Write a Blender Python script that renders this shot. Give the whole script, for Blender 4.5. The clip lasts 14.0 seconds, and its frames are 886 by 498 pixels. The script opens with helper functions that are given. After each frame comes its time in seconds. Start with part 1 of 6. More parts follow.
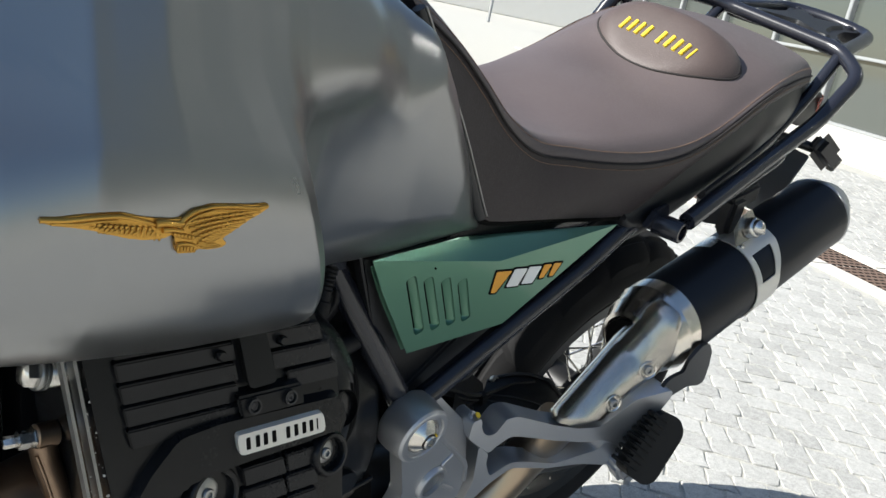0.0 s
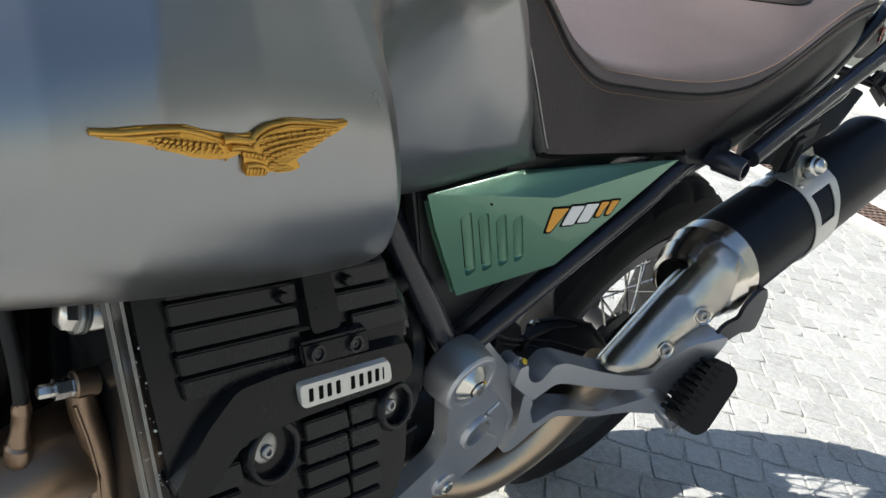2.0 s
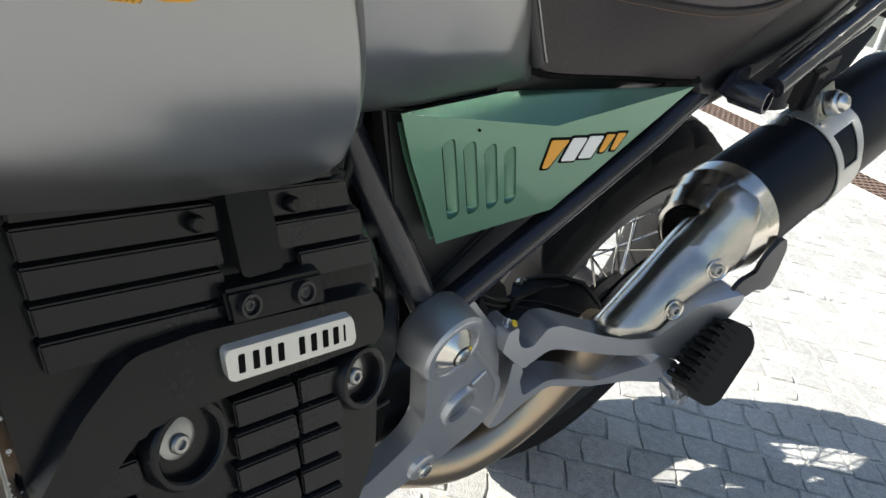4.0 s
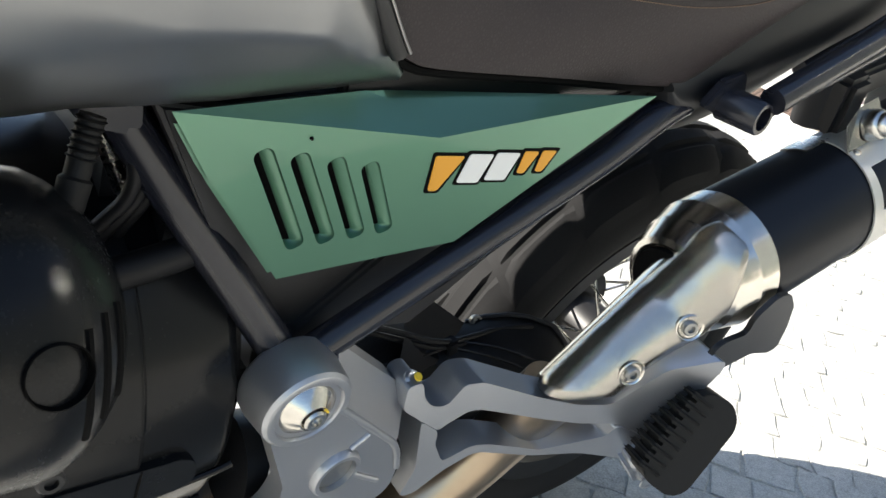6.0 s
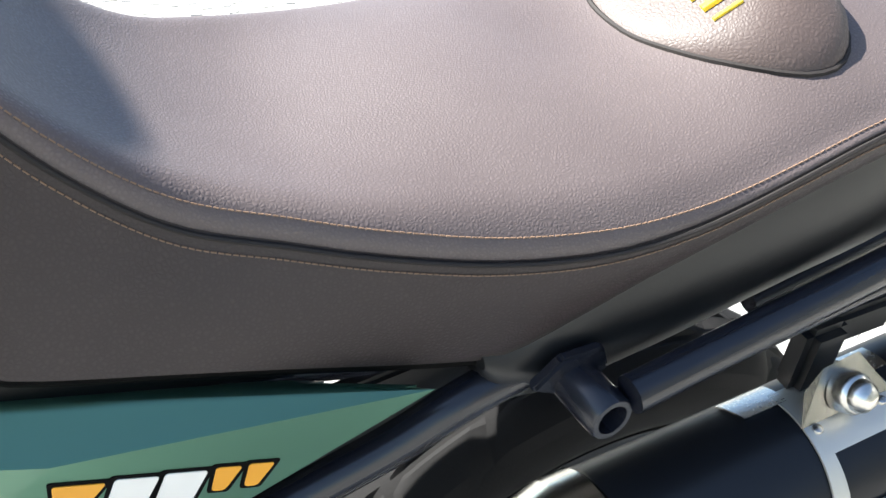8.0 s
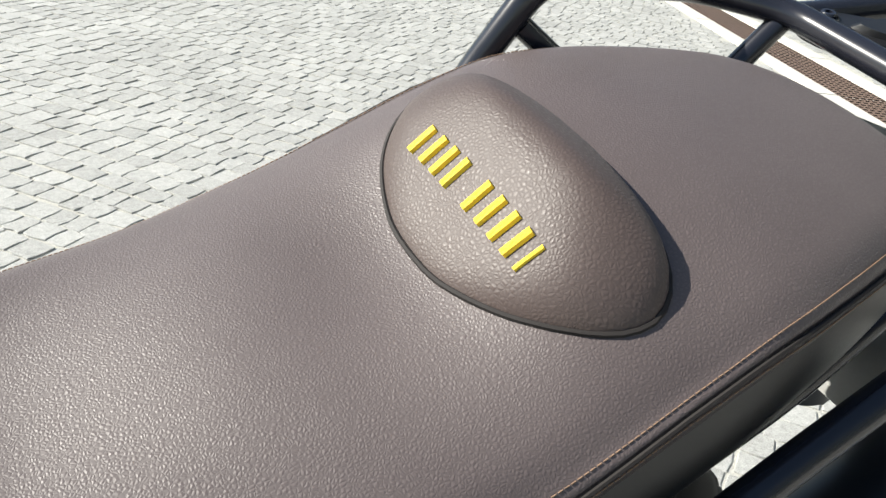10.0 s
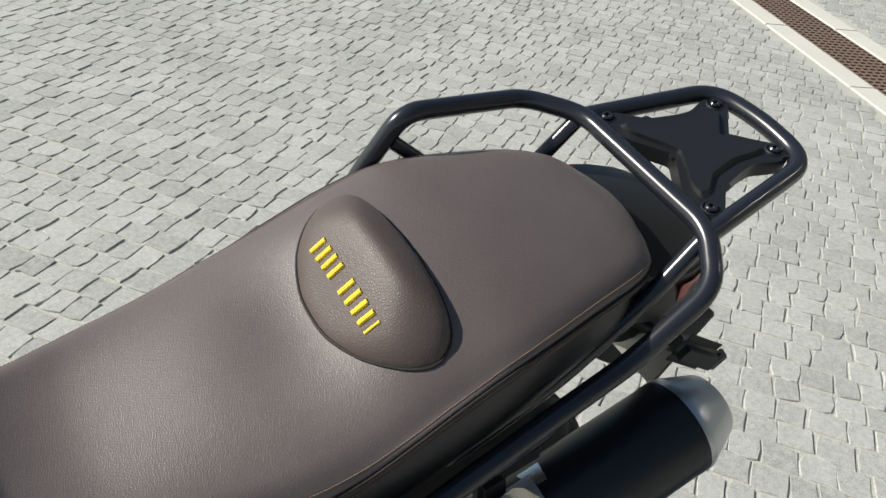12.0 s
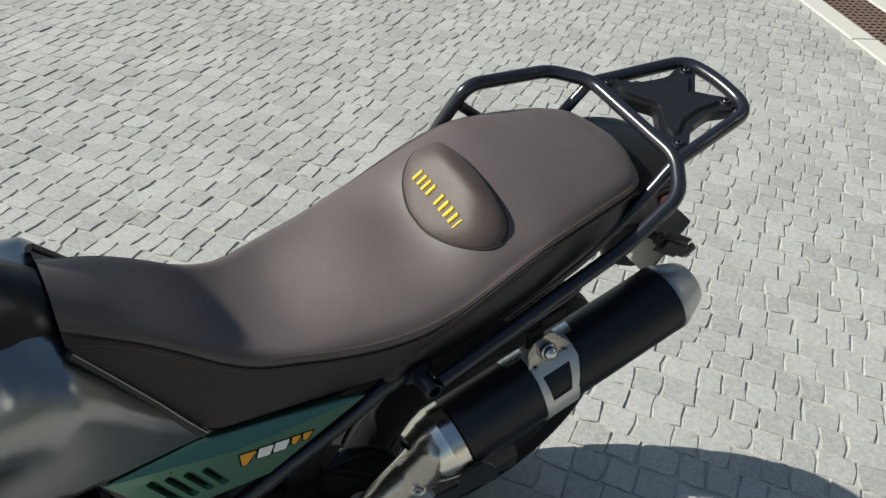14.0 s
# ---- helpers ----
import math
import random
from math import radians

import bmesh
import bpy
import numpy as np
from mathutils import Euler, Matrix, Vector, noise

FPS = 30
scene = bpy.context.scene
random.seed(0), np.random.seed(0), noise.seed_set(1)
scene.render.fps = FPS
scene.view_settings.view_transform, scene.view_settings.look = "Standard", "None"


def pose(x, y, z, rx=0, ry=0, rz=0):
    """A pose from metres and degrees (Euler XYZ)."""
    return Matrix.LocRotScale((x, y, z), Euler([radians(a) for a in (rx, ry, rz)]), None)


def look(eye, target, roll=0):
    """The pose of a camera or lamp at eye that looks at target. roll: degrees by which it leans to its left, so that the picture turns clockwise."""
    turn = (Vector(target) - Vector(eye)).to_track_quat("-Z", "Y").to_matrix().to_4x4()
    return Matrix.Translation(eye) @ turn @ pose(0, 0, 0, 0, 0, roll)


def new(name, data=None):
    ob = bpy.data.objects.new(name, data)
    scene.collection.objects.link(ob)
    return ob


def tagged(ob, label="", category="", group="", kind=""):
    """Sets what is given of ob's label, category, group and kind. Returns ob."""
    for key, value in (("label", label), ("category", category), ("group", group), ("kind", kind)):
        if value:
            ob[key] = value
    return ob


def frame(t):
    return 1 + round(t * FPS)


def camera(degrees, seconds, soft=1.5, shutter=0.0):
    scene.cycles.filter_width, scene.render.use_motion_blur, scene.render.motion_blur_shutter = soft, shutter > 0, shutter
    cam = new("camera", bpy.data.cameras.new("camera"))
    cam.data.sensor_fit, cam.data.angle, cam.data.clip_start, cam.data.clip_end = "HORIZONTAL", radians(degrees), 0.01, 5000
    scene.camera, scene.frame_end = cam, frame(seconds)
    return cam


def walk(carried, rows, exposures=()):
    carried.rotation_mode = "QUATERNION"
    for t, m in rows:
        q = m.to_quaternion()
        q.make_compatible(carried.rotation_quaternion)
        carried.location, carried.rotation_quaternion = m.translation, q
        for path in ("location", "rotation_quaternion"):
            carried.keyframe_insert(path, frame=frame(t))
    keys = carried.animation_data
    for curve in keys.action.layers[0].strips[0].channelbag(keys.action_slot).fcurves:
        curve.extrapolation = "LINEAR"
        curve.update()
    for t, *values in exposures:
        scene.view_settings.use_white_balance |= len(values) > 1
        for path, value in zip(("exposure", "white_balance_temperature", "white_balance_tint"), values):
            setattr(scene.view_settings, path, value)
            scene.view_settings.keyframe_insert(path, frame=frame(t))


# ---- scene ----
cam = camera(55.0, 14.0)
PATH = [
    (0.0, (-1.1766, -0.7693, 0.9568), (-0.4518, -0.1442, 0.6674), 11.82),
    (0.5, (-1.1765, -0.7656, 0.9593), (-0.4522, -0.1402, 0.6691), 11.74),
    (1.0, (-1.1800, -0.7653, 0.9558), (-0.4598, -0.1404, 0.6545), 11.85),
    (1.5, (-1.1774, -0.7375, 0.9410), (-0.4597, -0.1211, 0.6170), 12.23),
    (2.0, (-1.1631, -0.6977, 0.9218), (-0.4472, -0.0954, 0.5687), 12.64),
    (2.5, (-1.1429, -0.6619, 0.9036), (-0.4215, -0.0770, 0.5329), 12.87),
    (3.0, (-1.1218, -0.6458, 0.8842), (-0.3912, -0.0726, 0.5132), 13.01),
    (3.2, (-1.1141, -0.6380, 0.8701), (-0.3781, -0.0704, 0.5010), 12.96),
    (5.3, (-0.9459, -0.6159, 0.8432), (-0.2298, -0.0431, 0.4442), 14.19),
    (5.5, (-0.9190, -0.6242, 0.8516), (-0.2219, -0.0257, 0.4567), 14.03),
    (6.0, (-0.8450, -0.6404, 0.8520), (-0.2012, 0.0116, 0.4514), 13.90),
    (6.5, (-0.7618, -0.6261, 0.8583), (-0.1605, 0.0598, 0.4485), 13.57),
    (7.0, (-0.6771, -0.6079, 0.8821), (-0.1139, 0.1060, 0.4659), 14.20),
    (7.5, (-0.5997, -0.6284, 0.9417), (-0.0746, 0.1198, 0.5361), 14.35),
    (8.0, (-0.5316, -0.5886, 0.9817), (-0.0394, 0.1786, 0.5704), 13.49),
    (8.5, (-0.4790, -0.5206, 1.0096), (0.0375, 0.2480, 0.6318), 12.82),
    (8.7, (-0.4636, -0.4969, 1.0246), (0.0583, 0.2716, 0.6543), 11.78),
    (10.8, (-0.3906, -0.5437, 1.2105), (0.1248, 0.1555, 0.7151), 8.07),
    (11.0, (-0.3994, -0.5682, 1.2400), (0.1206, 0.1224, 0.7374), 8.07),
    (11.5, (-0.4217, -0.6425, 1.3125), (0.1095, 0.0317, 0.7996), 8.37),
    (12.0, (-0.4662, -0.7316, 1.4000), (0.0435, -0.0562, 0.8670), 7.69),
    (12.5, (-0.5204, -0.8265, 1.4727), (-0.0359, -0.1544, 0.9127), 6.99),
    (13.0, (-0.5810, -0.8932, 1.5308), (-0.1127, -0.2216, 0.9567), 6.02),
    (13.5, (-0.6690, -0.9617, 1.5668), (-0.2015, -0.2938, 0.9877), 5.19),
    (14.0, (-0.7352, -1.0265, 1.5827), (-0.2627, -0.3562, 1.0105), 4.96),
]
walk(cam, [(t, look(eye, target, roll)) for t, eye, target, roll in PATH],
     exposures=[(0.0, 1.24, 6500, 8), (3.2, 1.44, 6550, 9), (5.5, 1.86, 6900, 9), (7.5, 2.34, 6680, 9), (8.0, 2.36, 6580, 8), (8.5, 1.73, 6700, 7), (8.9, 1.60, 6700, 7), (11.0, 0.74, 6800, 5), (12.4, 0.62, 6750, 5), (14.0, 0.55, 6650, 4)])

# ---- daylight ----
SUN_FROM = Vector((-1.15, 0.80, 1.0)).normalized()
world = bpy.data.worlds.new("sky")
scene.world = world
world.use_nodes = True
wn = world.node_tree
wn.nodes.clear()
sky = wn.nodes.new("ShaderNodeTexSky")
sky.sky_type = "NISHITA"
sky.sun_disc = False
sky.sun_elevation = math.asin(SUN_FROM.z)
sky.sun_rotation = math.atan2(SUN_FROM.x, SUN_FROM.y)
sky.air_density, sky.dust_density, sky.ozone_density = 1.0, 0.7, 1.6
bg = wn.nodes.new("ShaderNodeBackground")
bg.inputs["Strength"].default_value = 0.072
wout = wn.nodes.new("ShaderNodeOutputWorld")
wn.links.new(sky.outputs[0], bg.inputs[0])
wn.links.new(bg.outputs[0], wout.inputs[0])
sun_data = bpy.data.lights.new("sun", "SUN")
sun_data.energy, sun_data.angle, sun_data.color = 4.3, radians(0.55), (1.0, 0.965, 0.92)
sun = new("sun", sun_data)
sun.matrix_world = look((0, 0, 8), Vector((0, 0, 8)) - SUN_FROM)

# ---- materials ----
def material(name, base, rough=0.5, metal=0.0, vary=0.12, vscale=6.0, grain=60.0, bump=0.1, depth=0.0006, spec=0.5, coat=0.0,
             warp=(1, 1, 1), rvary=0.1, dark=None):
    """Paint, plastic or metal with two scales of variation in colour, gloss and relief."""
    m = bpy.data.materials.new(name)
    m.use_nodes = True
    n, l = m.node_tree.nodes, m.node_tree.links
    b = n["Principled BSDF"]
    co = n.new("ShaderNodeTexCoord")
    mp = n.new("ShaderNodeMapping")
    mp.inputs["Scale"].default_value = warp
    l.new(co.outputs["Object"], mp.inputs["Vector"])
    big, fine = n.new("ShaderNodeTexNoise"), n.new("ShaderNodeTexNoise")
    big.inputs["Scale"].default_value, big.inputs["Detail"].default_value = vscale, 5.0
    fine.inputs["Scale"].default_value, fine.inputs["Detail"].default_value = grain, 4.0
    l.new(mp.outputs[0], big.inputs["Vector"])
    l.new(mp.outputs[0], fine.inputs["Vector"])
    mix = n.new("ShaderNodeMixRGB")
    lo = dark or [c * (1 - vary) for c in base]
    mix.inputs["Color1"].default_value = (*lo, 1)
    mix.inputs["Color2"].default_value = (*[min(1, c * (1 + vary)) for c in base], 1)
    both = n.new("ShaderNodeMath")
    both.operation = "MULTIPLY_ADD"
    both.inputs[1].default_value = 0.35
    l.new(fine.outputs["Fac"], both.inputs[0])
    sc = n.new("ShaderNodeMath")
    sc.operation = "MULTIPLY"
    sc.inputs[1].default_value = 0.65
    l.new(big.outputs["Fac"], sc.inputs[0])
    l.new(sc.outputs[0], both.inputs[2])
    l.new(both.outputs[0], mix.inputs["Fac"])
    l.new(mix.outputs[0], b.inputs["Base Color"])
    rr = n.new("ShaderNodeMapRange")
    rr.inputs["To Min"].default_value, rr.inputs["To Max"].default_value = max(0.02, rough - rvary), min(1, rough + rvary)
    l.new(both.outputs[0], rr.inputs["Value"])
    l.new(rr.outputs[0], b.inputs["Roughness"])
    b.inputs["Metallic"].default_value = metal
    b.inputs["Specular IOR Level"].default_value = spec
    b.inputs["Coat Weight"].default_value = coat
    if bump:
        bp = n.new("ShaderNodeBump")
        bp.inputs["Strength"].default_value, bp.inputs["Distance"].default_value = bump, depth
        l.new(fine.outputs["Fac"], bp.inputs["Height"])
        l.new(bp.outputs[0], b.inputs["Normal"])
    return m


def leather(name, lo, hi, cell=470.0, strength=0.34, spec=0.5):
    """Grained seat leather: cells between creases, with a soft cloudy tone."""
    m = bpy.data.materials.new(name)
    m.use_nodes = True
    n, l = m.node_tree.nodes, m.node_tree.links
    b = n["Principled BSDF"]
    co = n.new("ShaderNodeTexCoord")
    warp = n.new("ShaderNodeTexNoise")
    warp.inputs["Scale"].default_value = 40.0
    l.new(co.outputs["Object"], warp.inputs["Vector"])
    add = n.new("ShaderNodeMixRGB")
    add.blend_type, add.inputs["Fac"].default_value = "LINEAR_LIGHT", 0.0025
    l.new(co.outputs["Object"], add.inputs["Color1"])
    l.new(warp.outputs["Color"], add.inputs["Color2"])
    vor = n.new("ShaderNodeTexVoronoi")
    vor.feature, vor.inputs["Scale"].default_value = "DISTANCE_TO_EDGE", cell
    l.new(add.outputs[0], vor.inputs["Vector"])
    crease = n.new("ShaderNodeMapRange")
    crease.inputs["From Max"].default_value = 0.50
    l.new(vor.outputs["Distance"], crease.inputs["Value"])
    cloud = n.new("ShaderNodeTexNoise")
    cloud.inputs["Scale"].default_value, cloud.inputs["Detail"].default_value = 14.0, 6.0
    l.new(co.outputs["Object"], cloud.inputs["Vector"])
    tone = n.new("ShaderNodeMixRGB")
    tone.inputs["Color1"].default_value, tone.inputs["Color2"].default_value = (*lo, 1), (*hi, 1)
    l.new(cloud.outputs["Fac"], tone.inputs["Fac"])
    deep = n.new("ShaderNodeMixRGB")
    deep.blend_type = "MULTIPLY"
    deep.inputs["Fac"].default_value = 0.22
    l.new(tone.outputs[0], deep.inputs["Color1"])
    l.new(crease.outputs[0], deep.inputs["Color2"])
    l.new(deep.outputs[0], b.inputs["Base Color"])
    rg = n.new("ShaderNodeMapRange")
    rg.inputs["To Min"].default_value, rg.inputs["To Max"].default_value = 0.55, 0.41
    l.new(crease.outputs[0], rg.inputs["Value"])
    l.new(rg.outputs[0], b.inputs["Roughness"])
    bp = n.new("ShaderNodeBump")
    bp.inputs["Strength"].default_value, bp.inputs["Distance"].default_value = strength, 0.0006
    l.new(crease.outputs[0], bp.inputs["Height"])
    b.inputs["Specular IOR Level"].default_value = spec
    b.inputs["Sheen Weight"].default_value, b.inputs["Sheen Roughness"].default_value = 0.03, 0.5
    l.new(bp.outputs[0], b.inputs["Normal"])
    return m


def brushed(name, base, rough=0.3, along=(1, 1, 1), scale=120.0, tint=None):
    """Brushed metal: fine streaks stretched along one way."""
    m = material(name, base, rough, 1.0, vary=0.1, vscale=9.0, grain=scale, bump=0.25, depth=0.0002, warp=along, rvary=0.12)
    return m


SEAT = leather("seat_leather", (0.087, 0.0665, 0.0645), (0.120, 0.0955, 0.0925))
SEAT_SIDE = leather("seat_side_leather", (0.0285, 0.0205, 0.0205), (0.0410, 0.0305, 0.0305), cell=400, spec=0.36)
PAD = leather("pad_leather", (0.070, 0.050, 0.045), (0.098, 0.073, 0.066), cell=380, strength=0.32, spec=0.36)
THREAD = material("seat_thread", (0.20, 0.125, 0.08), 0.8, bump=0.3)
YELLOW = material("yellow_thread", (0.80, 0.55, 0.03), 0.55, vary=0.2, grain=900, bump=0.5)
TANK = material("tank_satin_grey", (0.274, 0.279, 0.284), 0.28, 0.92, vary=0.03, vscale=3, grain=60, bump=0.0, rvary=0.02)
GREEN = material("panel_satin_green", (0.126, 0.264, 0.180), 0.36, 0.80, vary=0.05, vscale=4, grain=60, bump=0.0, rvary=0.03, coat=0.45)
BLACK = material("black_plastic", (0.009, 0.0093, 0.0105), 0.44, vary=0.2, grain=500, bump=0.12, spec=0.5)
BLACK_TRIM = material("black_trim", (0.016, 0.0155, 0.016), 0.48, vary=0.15, grain=600, bump=0.2, spec=0.5)
SATIN_BLACK = material("satin_black_paint", (0.020, 0.021, 0.025), 0.32, vary=0.15, grain=300, bump=0.03, spec=0.6)
TUBE = material("frame_black_enamel", (0.014, 0.015, 0.021), 0.24, 0.0, vary=0.12, grain=250, bump=0.02, spec=0.5, rvary=0.05)
ENGINE = material("engine_black_paint", (0.0075, 0.0079, 0.0087), 0.25, vary=0.3, vscale=18, grain=420, bump=0.06, depth=0.0003, spec=0.22)
BOLT_DARK = material("dark_steel_bolt", (0.30, 0.30, 0.29), 0.35, 0.9, vary=0.2, grain=300, bump=0.1)
DUST = material("dust_specks", (0.42, 0.41, 0.38), 0.9)
CAST = material("cast_aluminium", (0.44, 0.45, 0.47), 0.38, 0.85, vary=0.08, vscale=12, grain=500, bump=0.15, depth=0.0004)
STEEL = brushed("brushed_steel", (0.70, 0.67, 0.62), 0.24, (1, 1, 1))
STEEL_RING = brushed("turned_steel", (0.72, 0.68, 0.62), 0.20)
PIPE = brushed("heat_tinted_pipe", (0.42, 0.33, 0.24), 0.32)
BRONZE = brushed("header_pipe", (0.26, 0.185, 0.13), 0.38)
SLEEVE = material("muffler_black_coat", (0.010, 0.011, 0.014), 0.34, vary=0.15, grain=700, bump=0.08, spec=0.32)
RUBBER = material("rubber", (0.008, 0.008, 0.008), 0.6, vary=0.2, grain=300, bump=0.3, spec=0.25)
TYRE = material("tyre_rubber", (0.018, 0.018, 0.0185), 0.72, vary=0.25, vscale=20, grain=300, bump=0.3, spec=0.10)
RIM = material("rim_black", (0.010, 0.010, 0.0105), 0.42, 0.0, spec=0.4)
CHROME = material("zinc_bolt", (0.62, 0.60, 0.56), 0.26, 1.0, vary=0.1, grain=300, bump=0.1)
GOLD = material("gold_emblem", (0.52, 0.29, 0.06), 0.34, 0.85, vary=0.25, vscale=30, grain=500, bump=0.3)
ORANGE = material("decal_orange", (0.72, 0.33, 0.03), 0.45, vary=0.05, bump=0)
WHITE = material("decal_white", (0.74, 0.74, 0.72), 0.45, vary=0.04, bump=0)
DECAL_BLACK = material("decal_black", (0.003, 0.003, 0.003), 0.6, bump=0, spec=0.06)
BADGE = material("badge_silver", (0.60, 0.59, 0.55), 0.4, 0.55, vary=0.05, bump=0.05)
RED = material("tail_light_red", (0.55, 0.03, 0.015), 0.2, vary=0.1, bump=0, coat=0.5)
LENS = material("indicator_smoke", (0.25, 0.22, 0.18), 0.2, vary=0.1, bump=0, coat=0.5)
GAP = material("dark_seam", (0.012, 0.009, 0.008), 0.8, bump=0)
HOSE = material("hose_black", (0.007, 0.007, 0.008), 0.5, spec=0.25, bump=0.1, grain=300)

# ---- mesh helpers ----
def part(name, bm, mat, parent=None, label="", sharp=38, at=None):
    """Links a bmesh as one mesh object, under a thing or a part if one is given."""
    bmesh.ops.recalc_face_normals(bm, faces=bm.faces)
    me = bpy.data.meshes.new(name)
    bm.to_mesh(me)
    bm.free()
    me.materials.append(mat)
    me.shade_smooth()
    me.set_sharp_from_angle(angle=radians(sharp))
    ob = new(name, me)
    if parent:
        ob.parent = parent
    if at is not None:
        ob.matrix_basis = at
    if label:
        ob["label"] = label
    return ob


def spline(table, x):
    """Smooth value at x between the pairs of a rising table."""
    if x <= table[0][0]:
        return table[0][1]
    if x >= table[-1][0]:
        return table[-1][1]
    for i in range(len(table) - 1):
        (x0, y0), (x1, y1) = table[i], table[i + 1]
        if x0 <= x <= x1:
            xa, ya = table[i - 1] if i else (2 * x0 - x1, 2 * y0 - y1)
            xb, yb = table[i + 2] if i + 2 < len(table) else (2 * x1 - x0, 2 * y1 - y0)
            m0, m1 = (y1 - ya) / (x1 - xa), (yb - y0) / (xb - x0)
            d, t = x1 - x0, (x - x0) / (x1 - x0)
            return ((2 * t**3 - 3 * t**2 + 1) * y0 + (t**3 - 2 * t**2 + t) * d * m0
                    + (-2 * t**3 + 3 * t**2) * y1 + (t**3 - t**2) * d * m1)


def loft(bm, rings, closed=True, cap=True):
    """Skin between rings of points, each ring with as many points."""
    vs = [[bm.verts.new(p) for p in r] for r in rings]
    k = len(vs[0])
    for a, b in zip(vs, vs[1:]):
        for i in range(k if closed else k - 1):
            j = (i + 1) % k
            bm.faces.new((a[i], a[j], b[j], b[i]))
    if cap and closed:
        bm.faces.new(vs[0][::-1])
        bm.faces.new(vs[-1])
    return vs


def rounded(points, fillet=0.03, steps=6):
    """A path with its inner corners rounded off."""
    p = [Vector(q) for q in points]
    if fillet <= 0:
        return p
    out = [p[0]]
    for a, b, c in zip(p, p[1:], p[2:]):
        f = min(fillet, (b - a).length * 0.48, (c - b).length * 0.48)
        s, e = b + (a - b).normalized() * f, b + (c - b).normalized() * f
        for i in range(steps + 1):
            t = i / steps
            out.append((1 - t) ** 2 * s + 2 * t * (1 - t) * b + t * t * e)
    return out + [p[-1]]


def tube(points, r, seg=16, fillet=0.03, bm=None, flat=1.0):
    """A bent tube along a path; r may be a number or one radius for each end."""
    bm = bm or bmesh.new()
    path = rounded(points, fillet)
    r0, r1 = r if isinstance(r, tuple) else (r, r)
    rings, up = [], None
    for i, q in enumerate(path):
        d = (path[min(i + 1, len(path) - 1)] - path[max(i - 1, 0)]).normalized()
        if up is None:
            up = d.orthogonal().normalized()
        up = (up - d * up.dot(d)).normalized()
        side = d.cross(up)
        rad = r0 + (r1 - r0) * i / (len(path) - 1)
        rings.append([q + (up * math.cos(a) + side * math.sin(a) * flat) * rad for a in [2 * math.pi * k / seg for k in range(seg)]])
    loft(bm, rings)
    return bm


def frame_of(d):
    d = Vector(d).normalized()
    u = d.orthogonal().normalized()
    return d, u, d.cross(u)


def lathe(p, d, profile, seg=40, bm=None):
    """Turns a profile of (way along d, radius) about the axis d through p."""
    bm = bm or bmesh.new()
    p = Vector(p)
    d, u, w = frame_of(d)
    prev = None
    for s, r in profile:
        c = p + d * s
        ring = [bm.verts.new(c)] if r < 1e-6 else [bm.verts.new(c + (u * math.cos(2 * math.pi * k / seg) + w * math.sin(2 * math.pi * k / seg)) * r)
                                                   for k in range(seg)]
        if prev:
            for k in range(seg):
                j = (k + 1) % seg
                a = [prev[0]] if len(prev) == 1 else [prev[k], prev[j]]
                b = [ring[0]] if len(ring) == 1 else [ring[j], ring[k]]
                if len(a) + len(b) > 2:
                    bm.faces.new(a + b)
        prev = ring
    return bm


def plate(outline, y0, y1, bevel=0.002, bm=None, segments=2, holes=()):
    """A plate with an outline in x and z, from y0 to y1 (each a number or a function of x and z), with softened edges."""
    bm = bm or bmesh.new()
    fa = y0 if callable(y0) else (lambda x, z: y0)
    fb = y1 if callable(y1) else (lambda x, z: y1)
    a = [bm.verts.new((x, fa(x, z), z)) for x, z in outline]
    b = [bm.verts.new((x, fb(x, z), z)) for x, z in outline]
    k = len(outline)
    faces = [bm.faces.new(a), bm.faces.new(b[::-1])]
    faces += [bm.faces.new((a[i], b[i], b[(i + 1) % k], a[(i + 1) % k])) for i in range(k)]
    if bevel:
        edges = list({e for f in faces for e in f.edges})
        bmesh.ops.bevel(bm, geom=edges, offset=bevel, segments=segments, affect="EDGES", clamp_overlap=True)
    return bm


def box(size, at=(0, 0, 0), turn=(0, 0, 0), bevel=0.002, bm=None, segments=2):
    """A box with softened edges, turned by degrees about its middle."""
    own = bmesh.new()
    bmesh.ops.create_cube(own, size=1.0)
    bmesh.ops.scale(own, vec=size, verts=own.verts)
    if bevel:
        bmesh.ops.bevel(own, geom=list(own.edges), offset=bevel, segments=segments, affect="EDGES", clamp_overlap=True)
    bmesh.ops.transform(own, matrix=pose(*at, *turn), verts=own.verts)
    if bm is None:
        return own
    tmp = bpy.data.meshes.new("tmp")
    own.to_mesh(tmp)
    own.free()
    bm.from_mesh(tmp)
    bpy.data.meshes.remove(tmp)
    return bm


def smooth_outline(points, fillet=0.01, steps=4):
    """A closed outline in the plane with rounded corners."""
    p = [Vector((x, z, 0)) for x, z in points]
    out = []
    for i, b in enumerate(p):
        a, c = p[i - 1], p[(i + 1) % len(p)]
        f = min(fillet, (b - a).length * 0.45, (c - b).length * 0.45)
        s, e = b + (a - b).normalized() * f, b + (c - b).normalized() * f
        for k in range(steps + 1):
            t = k / steps
            q = (1 - t) ** 2 * s + 2 * t * (1 - t) * b + t * t * e
            out.append((q.x, q.y))
    return out


